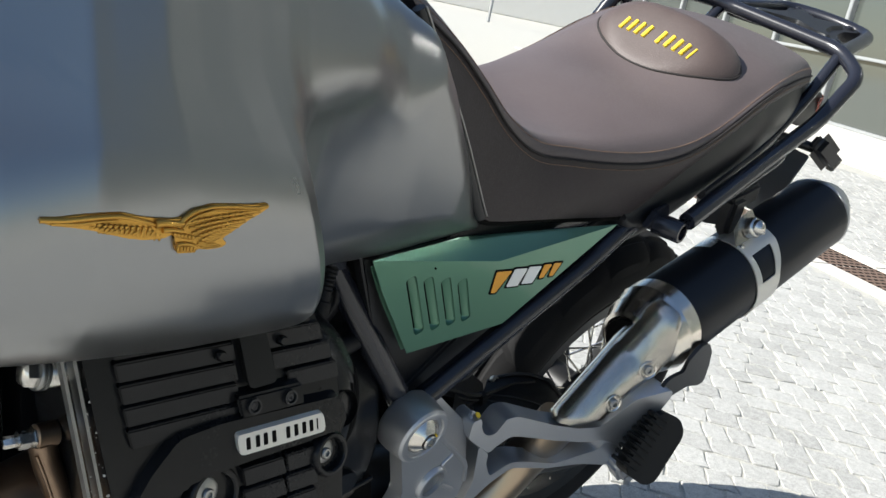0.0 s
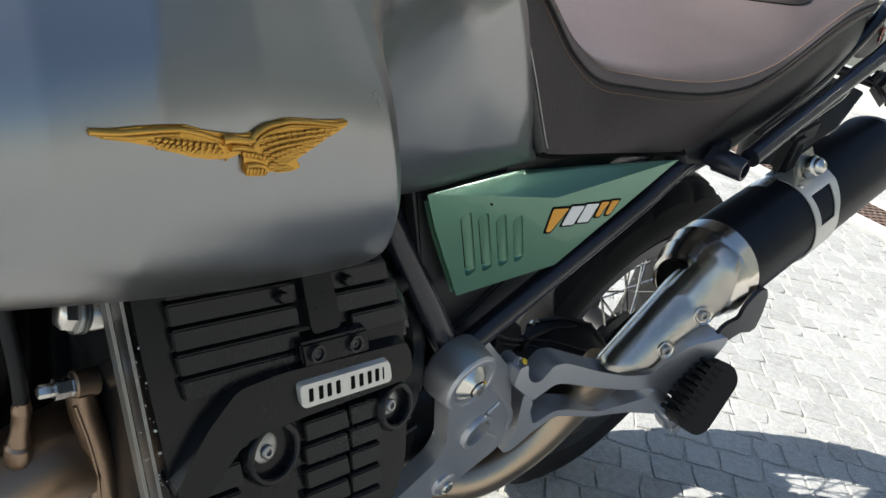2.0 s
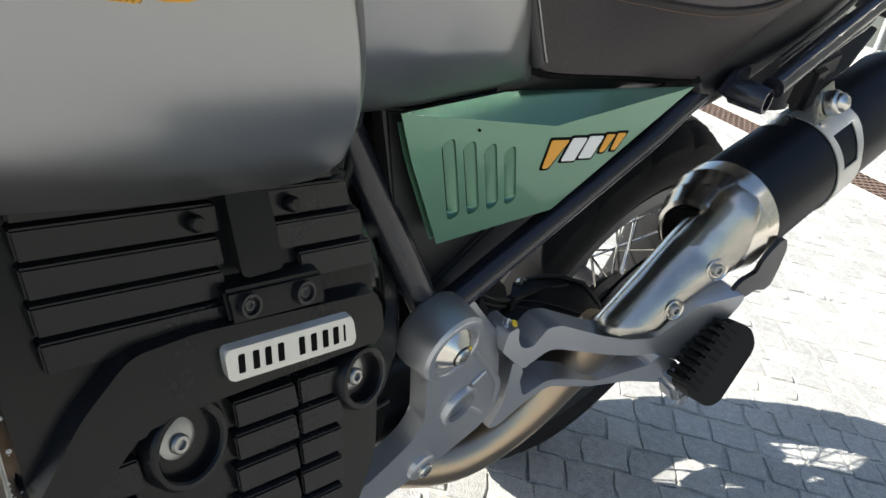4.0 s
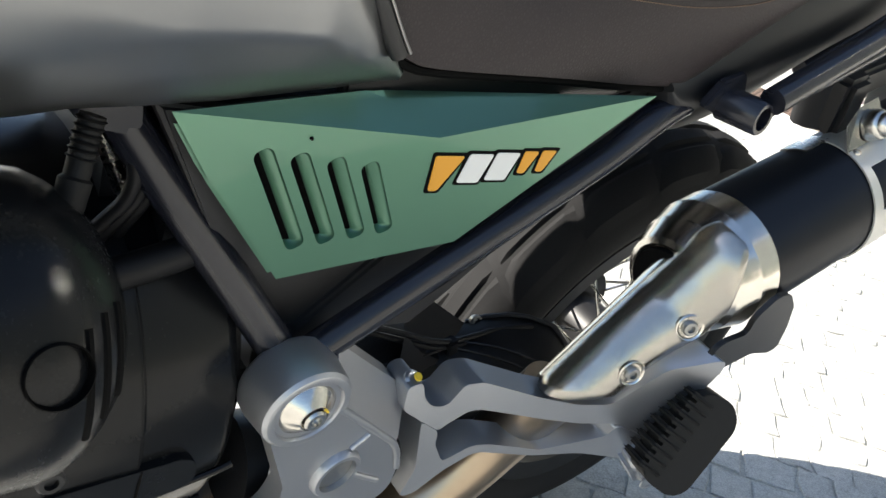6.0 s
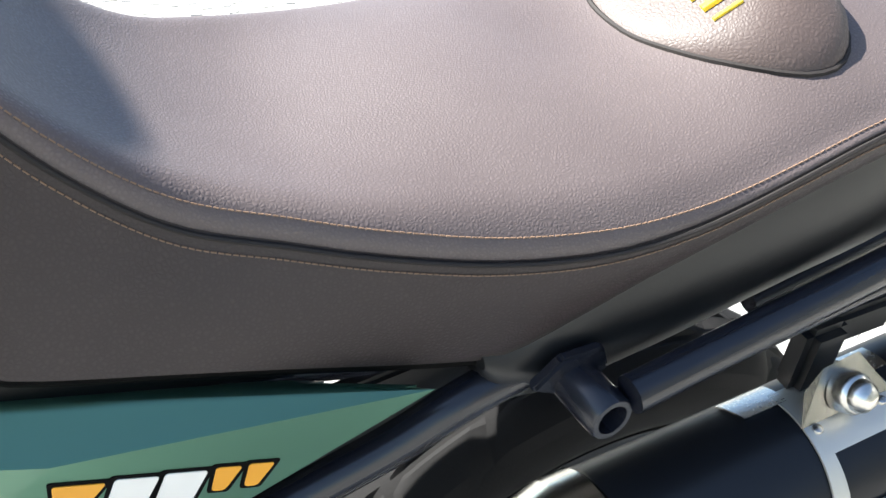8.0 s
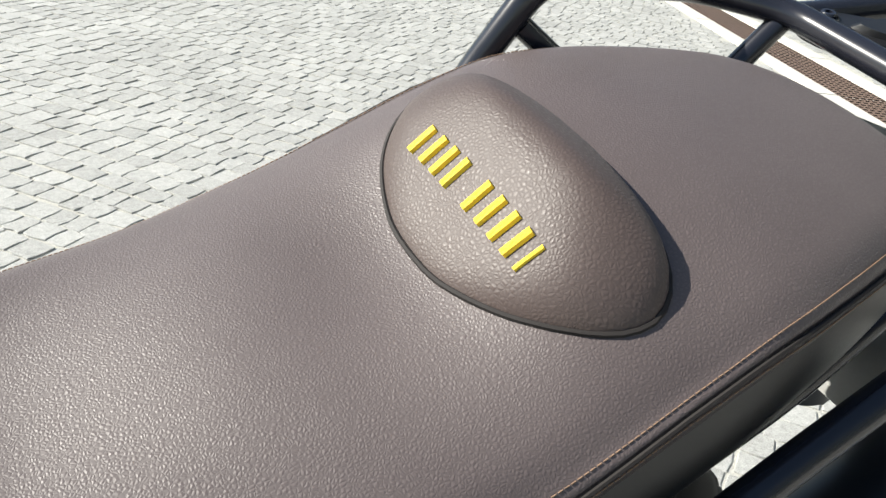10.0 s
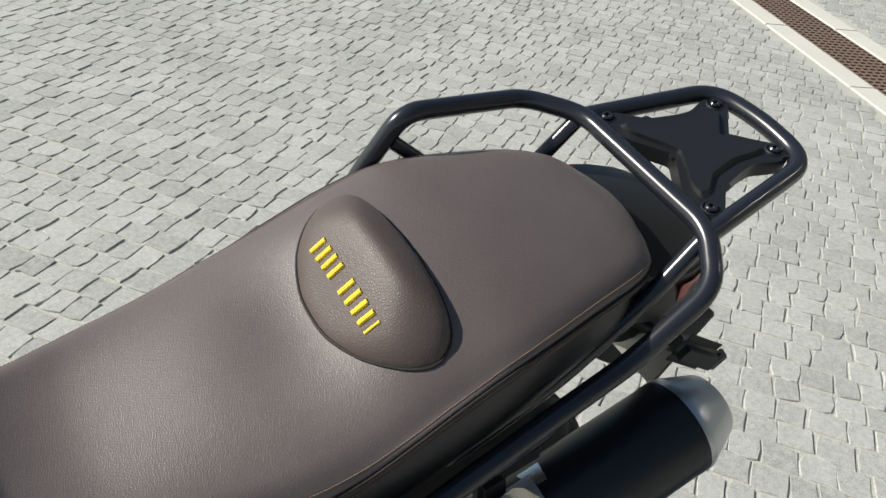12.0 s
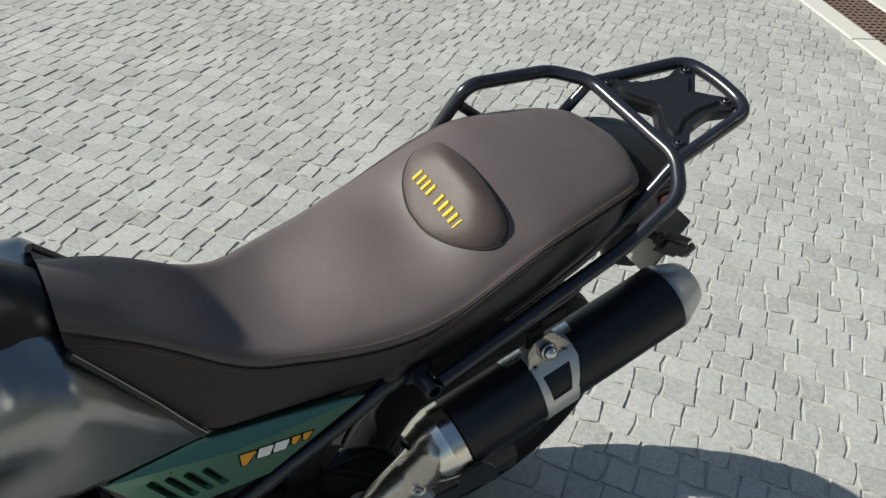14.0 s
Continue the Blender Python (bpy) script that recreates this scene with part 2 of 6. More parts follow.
def socket_bolt(p, d, r, parent, name="bolt", mat=None, h=None):
    """A round bolt head with a hexagonal recess, facing along d."""
    h = h or r * 0.55
    bm = lathe(p, d, [(-h, r), (h * 0.6, r), (h, r * 0.82), (h, r * 0.5), (h * 0.3, r * 0.48), (h * 0.3, 0)], 24)
    return part(name, bm, mat or CHROME, parent, sharp=30)

# ---- the motorcycle, leaning on its side stand ----
LEAN = 10.03
bike = tagged(new("motorcycle"), "grey and green touring motorcycle with a brown leather seat", "motorcycle")
bike.matrix_basis = pose(0, 0, 0, LEAN, 0, 0)

# -- seat --
TOP_Z = [(-0.675, 1.000), (-0.625, 0.972), (-0.585, 0.942), (-0.53, 0.895), (-0.48, 0.864), (-0.43, 0.852), (-0.38, 0.856), (-0.28, 0.893),
         (-0.22, 0.918), (-0.17, 0.944), (-0.12, 0.975), (-0.06, 0.993), (0.0, 1.000), (0.1, 1.001), (0.15, 0.997), (0.182, 0.985)]
CROWN_Z = [(-0.675, 0.975), (-0.60, 0.938), (-0.55, 0.906), (-0.50, 0.871), (-0.45, 0.849), (-0.40, 0.846), (-0.35, 0.848), (-0.30, 0.853), (-0.25, 0.865), (-0.20, 0.882),
           (-0.15, 0.905), (-0.10, 0.932), (-0.04, 0.960), (0.05, 0.974), (0.15, 0.974), (0.182, 0.964)]
SEAM_Z = [(-0.675, 0.975), (-0.60, 0.938), (-0.55, 0.904), (-0.50, 0.866), (-0.45, 0.843), (-0.40, 0.842), (-0.35, 0.844), (-0.30, 0.849), (-0.25, 0.861), (-0.20, 0.882),
          (-0.15, 0.911), (-0.10, 0.940), (-0.04, 0.964), (0.05, 0.974), (0.15, 0.974), (0.182, 0.964)]
SEAM_Y = [(-0.675, 0.058), (-0.60, 0.074), (-0.54, 0.084), (-0.48, 0.094), (-0.43, 0.104), (-0.35, 0.127), (-0.25, 0.149), (-0.20, 0.154), (-0.15, 0.154),
          (-0.05, 0.148), (0.0, 0.140), (0.05, 0.129), (0.09, 0.120), (0.12, 0.112), (0.145, 0.102), (0.162, 0.090), (0.174, 0.074), (0.182, 0.052)]
HEM_Z = [(-0.675, 0.974), (-0.638, 0.926), (-0.594, 0.866), (-0.545, 0.794), (-0.532, 0.781), (-0.512, 0.775), (-0.40, 0.775), (-0.285, 0.776), (-0.265, 0.783), (-0.19, 0.846),
         (-0.10, 0.908), (-0.04, 0.936), (0.05, 0.952), (0.15, 0.955), (0.19, 0.948)]
HEM_Y = [(-0.675, 0.080), (-0.60, 0.102), (-0.535, 0.118), (-0.45, 0.124), (-0.28, 0.136), (-0.15, 0.146), (-0.05, 0.144), (0.05, 0.126),
         (0.09, 0.117), (0.12, 0.109), (0.145, 0.099), (0.162, 0.087), (0.174, 0.071), (0.182, 0.049)]


def seat_top(x, y):
    """Height of the seat's upper skin: a gently crowned top with a rolled edge above the seam."""
    w, zt, zs = spline(SEAM_Y, x), spline(TOP_Z, x), spline(SEAM_Z, x)
    d = max(0.0, w - abs(y))
    roll = min(1.0, d / min(0.024, 0.26 * w))
    edge = spline(CROWN_Z, x) + min(0.0135, 0.12 * w)
    g = min(1.0, abs(y) / (w - 0.006))
    top = edge + (zt - edge) * (1 - g ** 2.4)
    # hollow in front of the cushion
    hollow = 0.014 * math.exp(-((x + 0.186) / (0.034 if x > -0.186 else 0.060)) ** 2 - (y / 0.085) ** 2)
    return zs + (top - zs) * math.sqrt(1 - (1 - roll) ** 2) - hollow


def seat_stations(n=84, x0=-0.672, x1=0.181):
    return [x0 + (x1 - x0) * i / n for i in range(n + 1)]


def build_seat():
    rows = []
    for x in seat_stations():
        w = spline(SEAM_Y, x)
        ds = (0.0, 0.0003, 0.001, 0.0022, 0.004, 0.0065, 0.010, 0.0145, 0.020, 0.027)
        half = [w - d for d in ds] + [(w - 0.027) * (1 - k / 9) for k in range(1, 10)]
        ys = half + [-y for y in half[-2::-1]]
        rows.append([(x, y, seat_top(x, y)) for y in ys])
    bm = bmesh.new()
    loft(bm, rows, closed=False)
    # rear edge rolls over
    w = spline(SEAM_Y, 0.181)
    last = rows[-1]
    loft(bm, [last, [(0.190, y * 0.97, z - 0.008) for x, y, z in last], [(0.194, y * 0.95, 0.955) for x, y, z in last]], closed=False)
    bmesh.ops.remove_doubles(bm, verts=bm.verts, dist=0.0003)
    top = part("seat", bm, SEAT, bike, "brown grained leather two-up seat", sharp=60)
    for side in (-1, 1):
        bm = bmesh.new()
        rings = []
        for x in seat_stations(60):
            sy, sz, hy, hz = spline(SEAM_Y, x), spline(SEAM_Z, x), spline(HEM_Y, x), spline(HEM_Z, x)
            hz = min(hz, sz - 0.003)
            ring = []
            for k in range(11):
                t = k / 10
                bulge = 0.004 * math.sin(math.pi * t)
                ring.append((x, side * (sy + (hy - sy) * t ** 1.3 + bulge), sz + (hz - sz) * t))
            ring.append((x, side * (hy - 0.012), hz - 0.004))
            rings.append(ring)
        loft(bm, rings, closed=False)
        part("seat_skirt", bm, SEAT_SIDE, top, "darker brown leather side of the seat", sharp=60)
        # raised welt with two rows of thread
        bm = tube([(x, side * (spline(SEAM_Y, x) + 0.0022), spline(SEAM_Z, x) - 0.0018) for x in seat_stations(80, -0.66, 0.168)], 0.0013, 6, 0.0)
        part("welt", bm, GAP, top)
        for off, lift in ((-0.0075, 0.0032), (0.0085, 0.0030)):
            bm = bmesh.new()
            n = 260
            for i in range(n):
                x = -0.655 + 0.82 * i / n
                xb = x + 0.0024
                q = []
                for xx in (x, xb):
                    sy, sz = spline(SEAM_Y, xx), spline(SEAM_Z, xx)
                    if off < 0:
                        y = sy + off * 0.55
                        q.append(Vector((xx, side * y, seat_top(xx, y) + 0.0006)))
                    else:
                        hz = min(spline(HEM_Z, xx), sz - 0.02)
                        t = min(0.9, off / max(0.02, sz - hz))
                        q.append(Vector((xx, side * (sy + (spline(HEM_Y, xx) - sy) * t ** 1.3 + 0.004 * math.sin(math.pi * t) + 0.0005), sz - off)))
                tube(q, 0.00042, 5, 0.0, bm)
            part("stitching", bm, THREAD, top, "pale brown stitching")
    return top


seat = build_seat()


# raised cushion between rider and passenger: a rounded lens, steep at its rim
PAD_C = Vector((-0.134, -0.003))
PAD_HALF = [(-0.179, 0.0), (-0.178, 0.026), (-0.172, 0.050), (-0.164, 0.070), (-0.152, 0.088), (-0.138, 0.102), (-0.124, 0.1105), (-0.110, 0.1120), (-0.100, 0.1060), (-0.092, 0.093), (-0.087, 0.066), (-0.085, 0.034), (-0.084, 0.0)]
rim = [(x - PAD_C.x, y) for x, y in PAD_HALF] + [(x - PAD_C.x, -y) for x, y in PAD_HALF[-2:0:-1]]
rim = [(q[0], q[1]) for q in smooth_outline(rim, 0.009, 4)]
PAD_POLAR = sorted((math.atan2(y, x), math.hypot(x, y)) for x, y in rim)


def pad_radius(a):
    a = (a + math.pi) % (2 * math.pi) - math.pi
    prev = (PAD_POLAR[-1][0] - 2 * math.pi, PAD_POLAR[-1][1])
    for q in PAD_POLAR + [(PAD_POLAR[0][0] + 2 * math.pi, PAD_POLAR[0][1])]:
        if a <= q[0]:
            t = (a - prev[0]) / max(1e-9, q[0] - prev[0])
            return prev[1] + (q[1] - prev[1]) * t
        prev = q
    return prev[1]


def pad_top(x, y, lift=0.0):
    """A place on the cushion's skin above x and y."""
    dx, dy = x - PAD_C.x, y - PAD_C.y
    rho = min(1.0, math.hypot(dx, dy) / pad_radius(math.atan2(dy, dx)))
    a = 0.002 + 0.43 * max(0.0, x + 0.179)
    b = 0.004 + 0.62 * max(0.0, -0.084 - x)
    c = 0.008 + 0.30 * max(0.0, 0.1125 - abs(y))
    k = 0.0030
    rise = -k * math.log(math.exp(-a / k) + math.exp(-b / k) + math.exp(-c / k)) + 0.0025
    edge = max(0.0, 1 - rho ** 14) ** 0.5
    return Vector((x, y, seat_top(x, y) - 0.003 * (1 - edge) + max(0.0, rise) * edge + lift))


def build_pad():
    bm = bmesh.new()
    n = 96
    rhos = (0.06, 0.2, 0.34, 0.46, 0.57, 0.66, 0.74, 0.81, 0.87, 0.92, 0.955, 0.98, 0.993, 1.0)
    rings = []
    for rho in rhos:
        ring = []
        for k in range(n):
            a = -math.pi + 2 * math.pi * k / n
            r = rho * pad_radius(a)
            ring.append(pad_top(PAD_C.x + r * math.cos(a), PAD_C.y + r * math.sin(a)))
        rings.append(ring)
    loft(bm, rings, closed=True)
    ob = part("seat_cushion", bm, PAD, seat, "raised brown leather cushion with yellow embroidered marks", sharp=80)
    q = rings[-1]
    bm = tube([(p.x, p.y, seat_top(p.x, p.y) + 0.0004) for p in q + q[:1]], 0.0018, 6, 0.0)
    part("cushion_seam", bm, GAP, ob, "dark seam round the cushion")
    return ob


pad = build_pad()

# embroidered marks: nine plain upright bars in two groups
for k, y in enumerate((0.0480, 0.0350, 0.0230, 0.0105, -0.0120, -0.0255, -0.0385, -0.0510, -0.0620)):
    wide = 0.0030 if k != 8 else 0.0016
    pts = [pad_top(-0.1580 + 0.0115 * i / 4, y + 0.0015 - 0.003 * i / 4, 0.0002) for i in range(5)]
    part("embroidered_mark", tube(pts, wide, 8, 0.0), YELLOW, pad, "yellow embroidered bar")

# -- fuel tank --
# stations along the tank: half-width and height of two corners under the crease, the crease, the wall, the wall's top and the shoulder, then the crown's height
TANK_SECTIONS = [
    (-1.34, (0.128, 0.814), (0.140, 0.832), (0.145, 0.850), (0.140, 0.885), (0.115, 0.930), (0.060, 1.030), 1.060),
    (-1.15, (0.178, 0.786), (0.201, 0.816), (0.211, 0.846), (0.195, 0.885), (0.143, 0.930), (0.090, 1.055), 1.105),
    (-1.08, (0.216, 0.783), (0.239, 0.813), (0.249, 0.843), (0.235, 0.890), (0.186, 0.932), (0.122, 1.056), 1.106),
    (-1.04, (0.230, 0.782), (0.253, 0.812), (0.263, 0.842), (0.252, 0.892), (0.215, 0.935), (0.150, 1.058), 1.106),
    (-1.00, (0.236, 0.782), (0.260, 0.812), (0.269, 0.842), (0.262, 0.895), (0.234, 0.938), (0.173, 1.062), 1.105),
    (-0.95, (0.237, 0.776), (0.261, 0.809), (0.270, 0.842), (0.264, 0.895), (0.241, 0.938), (0.183, 1.055), 1.095),
    (-0.90, (0.236, 0.776), (0.260, 0.809), (0.269, 0.842), (0.262, 0.895), (0.237, 0.936), (0.183, 1.042), 1.080),
    (-0.880, (0.234, 0.776), (0.258, 0.809), (0.267, 0.842), (0.260, 0.895), (0.233, 0.935), (0.181, 1.035), 1.071),
    (-0.868, (0.223, 0.772), (0.246, 0.807), (0.256, 0.842), (0.251, 0.895), (0.229, 0.934), (0.180, 1.031), 1.066),
    (-0.856, (0.172, 0.752), (0.200, 0.786), (0.214, 0.830), (0.226, 0.890), (0.227, 0.934), (0.178, 1.026), 1.060),
    (-0.845, (0.142, 0.737), (0.166, 0.762), (0.181, 0.802), (0.199, 0.886), (0.221, 0.936), (0.175, 1.021), 1.054),
    (-0.830, (0.131, 0.733), (0.150, 0.755), (0.166, 0.793), (0.181, 0.888), (0.214, 0.938), (0.171, 1.013), 1.045),
    (-0.800, (0.128, 0.735), (0.142, 0.757), (0.157, 0.788), (0.168, 0.892), (0.198, 0.939), (0.158, 0.998), 1.030),
    (-0.770, (0.127, 0.739), (0.140, 0.761), (0.154, 0.790), (0.161, 0.893), (0.180, 0.936), (0.143, 0.986), 1.020),
    (-0.740, (0.126, 0.742), (0.139, 0.765), (0.152, 0.793), (0.156, 0.885), (0.164, 0.925), (0.128, 0.975), 1.005),
    (-0.715, (0.124, 0.746), (0.137, 0.768), (0.150, 0.796), (0.153, 0.868), (0.155, 0.915), (0.120, 0.972), 0.998),
    (-0.675, (0.121, 0.748), (0.134, 0.770), (0.147, 0.797), (0.149, 0.850), (0.147, 0.930), (0.124, 0.958), 0.966),
    (-0.640, (0.118, 0.749), (0.131, 0.771), (0.143, 0.797), (0.144, 0.830), (0.142, 0.893), (0.126, 0.919), 0.924),
    (-0.600, (0.114, 0.752), (0.127, 0.772), (0.138, 0.795), (0.138, 0.815), (0.137, 0.843), (0.122, 0.868), 0.873),
    (-0.560, (0.110, 0.755), (0.119, 0.766), (0.126, 0.777), (0.127, 0.785), (0.126, 0.797), (0.117, 0.818), 0.822),
    (-0.524, (0.106, 0.757), (0.110, 0.760), (0.113, 0.763), (0.114, 0.766), (0.114, 0.769), (0.110, 0.775), 0.777),
]
TANK_ROUND = (0.020, 0.020, 0.020, 0.040, 0.055, 0.070)


def lin(table, x):
    for (x0, y0), (x1, y1) in zip(table, table[1:]):
        if x <= x1:
            t = max(0.0, (x - x0) / (x1 - x0))
            return y0 + (y1 - y0) * t
    return table[-1][1]


def tank_ring(x):
    """A section of the tank: corners rounded, left half and right half."""
    c = [Vector([lin([(row[0], row[k][m]) for row in TANK_SECTIONS], x) for m in range(2)]) for k in range(1, 7)]
    crown = lin([(row[0], row[7]) for row in TANK_SECTIONS], x)
    c = [Vector((0.08, c[0].y - 0.012))] + c + [Vector((0.0, crown))]
    half = [tuple(c[0])]
    for k in range(1, 7):
        a, b, e = c[k - 1], c[k], c[k + 1]
        r = TANK_ROUND[k - 1] * (1.0 - 0.72 * max(0.0, min(1.0, (x + 0.745) / 0.06)))
        f, g = min(r, (b - a).length * 0.48), min(r, (e - b).length * 0.48)
        s0, s1 = b + (a - b).normalized() * f, b + (e - b).normalized() * g
        for i in range(9):
            t = i / 8
            q = (1 - t) ** 2 * s0 + 2 * t * (1 - t) * b + t * t * s1
            half.append((q.x, q.y))
    last = half[-1]
    for i in range(1, 5):
        t = i / 4
        half.append((last[0] * (1 - t), last[1] + (crown - last[1]) * math.sin(t * math.pi / 2)))
    left = [(x, -y, z) for y, z in half]
    right = [(x, y, z) for y, z in half[-2::-1]]
    return left + right


def build_tank():
    bm = bmesh.new()
    xs = [-1.34 + 0.26 * i / 10 for i in range(11)] + [-1.072 + 0.16 * i / 60 for i in range(61)] + [-0.905 + 0.10 * i / 50 for i in range(51)] + [-0.80 + 0.276 * i / 40 for i in range(41)]
    rings = []
    for x in xs:
        w = max(0.0, min(1.0, (x + 0.99) / 0.07)) * max(0.0, min(1.0, (-0.775 - x) / 0.06))
        rings.append([(px - 0.42 * w * (max(0.80, min(0.95, pz)) - 0.885), py, pz) for px, py, pz in tank_ring(x)])
    loft(bm, rings)
    return part("fuel_tank", bm, TANK, bike, "satin grey metal fuel tank", sharp=70)


tank = build_tank()


def tank_side(x, z):
    """Half-width of the tank's side at a height."""
    best = None
    ring = [q for q in tank_ring(x) if q[1] <= 0]
    for a, b in zip(ring, ring[1:]):
        if a[2] <= z <= b[2] and a[2] > 0.77:
            t = (z - a[2]) / max(1e-6, b[2] - a[2])
            best = a[1] + (b[1] - a[1]) * t
    return best if best is not None else -0.25


# winged gold emblem, a plain relief: body, two swept wings with feather ridges
def on_wing(u, v):
    """Place on the tank's side from emblem units: u along the wings, v down from the upper edge."""
    return (-1.027 + 0.0001515 * u + 0.00017946 * u * u / 1000 + 1.8452e-05 * v + 0.00017175 * u * v / 1000, 0.8883 + 2.707e-05 * u + -3.792e-05 * u * u / 1000 + -0.0002013 * v + -0.0001363 * u * v / 1000)


def build_emblem():
    front = [(0, 17), (50, 19), (100, 15), (150, 12), (190, 14), (220, 23), (252, 32), (290, 32), (310, 29), (318, 38), (300, 54), (282, 66), (262, 74), (222, 75), (192, 68), (152, 55), (122, 47), (92, 42), (32, 36), (2, 26)]
    rear = [(292, 52), (308, 32), (330, 16), (370, 6), (410, 8), (452, 13), (482, 9), (486, 18), (462, 26), (442, 38), (412, 56), (384, 70), (374, 78), (388, 90), (374, 99), (344, 102), (318, 96), (300, 74)]
    body = [(278, 60), (310, 58), (324, 70), (328, 96), (318, 106), (284, 106), (281, 90), (286, 76)]
    bm = bmesh.new()
    for outline, h in ((front, 0.0016), (rear, 0.0018), (body, 0.0024)):
        plate([on_wing(*p) for p in outline], lambda x, z, h=h: tank_side(x, z) - h, lambda x, z: tank_side(x, z) + 0.001, 0.0008, bm)

    def bead(points, r, lift):
        q = [on_wing(*p) for p in points]
        tube([(x, tank_side(x, z) - lift, z) for x, z in q], (r, r * 0.7), 8, 0.002, bm)

    def feather(u, v, long, broad, turn, lift):
        # a slender lump, thick at its root and pointed at its tip
        (x0, z0), (x1, z1) = on_wing(u, v), on_wing(u + long * math.cos(turn), v + long * math.sin(turn))
        r = broad * 0.00012
        a, b = Vector((x0, tank_side(x0, z0) - lift, z0)), Vector((x1, tank_side(x1, z1) - lift + 0.0009, z1))
        d = (b - a).normalized()
        w = d.cross(Vector((0, 1, 0))).normalized()
        rings = []
        for t, k in ((0.0, 0.35), (0.12, 0.85), (0.4, 1.0), (0.7, 0.9), (0.9, 0.55), (1.0, 0.12)):
            c = a.lerp(b, t)
            rings.append([c + w * r * k * math.cos(g) - Vector((0, 1, 0)) * r * 0.75 * k * math.sin(g) for g in [math.pi * m / 5 for m in range(-1, 7)]])
        loft(bm, rings)

    # smooth leading edges
    bead([(3, 21), (60, 25), (130, 20), (180, 20), (215, 29), (252, 42)], 0.0014, 0.0016)
    bead([(30, 30), (90, 33), (140, 28), (175, 28)], 0.0011, 0.0014)
    bead([(294, 48), (312, 30), (334, 17), (372, 10), (412, 12), (456, 17), (480, 13)], 0.0013, 0.0020)
    bead([(300, 56), (318, 36), (340, 25), (374, 17), (414, 19), (458, 21)], 0.0009, 0.0018)
    # neck and head
    bead([(250, 40), (268, 38), (290, 42), (306, 40)], 0.0022, 0.0020)
    bead([(262, 52), (282, 52), (302, 56)], 0.0016, 0.0024)
    # front wing: three rows sweeping back
    rng = random.Random(8)
    for row, (ua, va, ub, vb, n, long) in enumerate(((128, 31, 240, 45, 11, 13), (122, 38, 246, 54, 13, 15), (142, 46, 258, 62, 15, 18))):
        for k in range(n):
            t = k / (n - 1)
            feather(ua + (ub - ua) * t, va + (vb - va) * t, long * (1.0 - 0.1 * row * (1 - t)), 8.5 - row, radians(150 - 45 * t + rng.uniform(-5, 5)), 0.0019 - 0.0002 * row)
    # rear wing: rows along the leading edge, longer towards the tail
    for row in range(6):
        n = 12 - row
        for k in range(n):
            t = k / max(1, n - 1)
            u, v = 312 + 4 * row + (138 - 21 * row) * t, 40 + 10.5 * row - (18 + 1.5 * row) * t ** 0.7
            feather(u, v, 17 + 1.0 * row, 8.5, radians(12 - 30 * (1 - t) * 0.3 + 3 * row + rng.uniform(-4, 4)), 0.0022 - 0.0001 * row)
    for k in range(4):
        feather(326 + 8 * k, 86 + 3.5 * (k % 2) + 1.5 * k, 34 - 2 * k, 8, radians(14 - 6 * k), 0.0020)
    # breast, legs and claws
    for k in range(6):
        feather(284 + 7 * k, 58 + 1.5 * k, 13, 8, radians(70 + 4 * k), 0.0028)
    for k in range(6):
        feather(287 + 6.5 * k, 88, 17, 7, radians(95), 0.0030)
    bead([(285, 84), (300, 82), (318, 86), (324, 94)], 0.0012, 0.0028)
    return part("emblem", bm, GOLD, tank, "gold winged emblem with raised feathers", sharp=50)


build_emblem()

# black intake with a honeycomb grille, set in the tank's upper front
def build_intake():
    def on(x, z, lift):
        return (x, tank_side(x, z) - lift, z)

    out = smooth_outline([(-1.014, 1.010), (-1.030, 0.974), (-1.046, 0.951), (-1.075, 0.936), (-1.150, 0.930), (-1.200, 0.980), (-1.150, 1.030)], 0.012)
    bm = plate(out, lambda x, z: tank_side(x, z) - 0.002, lambda x, z: tank_side(x, z) + 0.01, 0.0015)
    ob = part("intake", bm, BLACK, tank, "black intake with a honeycomb grille")
    for i in range(14):
        for j in range(15):
            x, z = -1.098 + 0.0058 * i + 0.0029 * (j % 2), 0.940 + 0.0050 * j
            if x + 1.014 > (z - 1.010) * 0.46 - 0.008 or z > 1.012:
                continue
            c = Vector(on(x, z, 0.0015))
            part("cell", lathe(c, (0, -1, 0.25), [(0.0, 0.0032), (0.0016, 0.0031), (0.0016, 0.0025), (0.0002, 0.0024)], 6), BLACK, ob)
    return ob


build_intake()

# black cover on top of the tank, in front of the seat
bm = bmesh.new()
rings = []
for i in range(25):
    x = -1.18 + 0.505 * i / 24
    ring = []
    hw = 0.13 - 0.05 * (i / 24) ** 2
    for k in range(13):
        y = hw * (k - 6) / 6
        z0 = max(q[2] for q in tank_ring(x))
        f = abs(y) / hw
        side_drop = 0.075 * f ** 2.2
        ring.append((x, y, z0 + 0.030 - side_drop))
    rings.append(ring)
loft(bm, rings, closed=False)
bmesh.ops.solidify(bm, geom=list(bm.faces), thickness=0.006)
part("tank_cover", bm, SATIN_BLACK, bike, "black plastic cover over the tank", sharp=50)

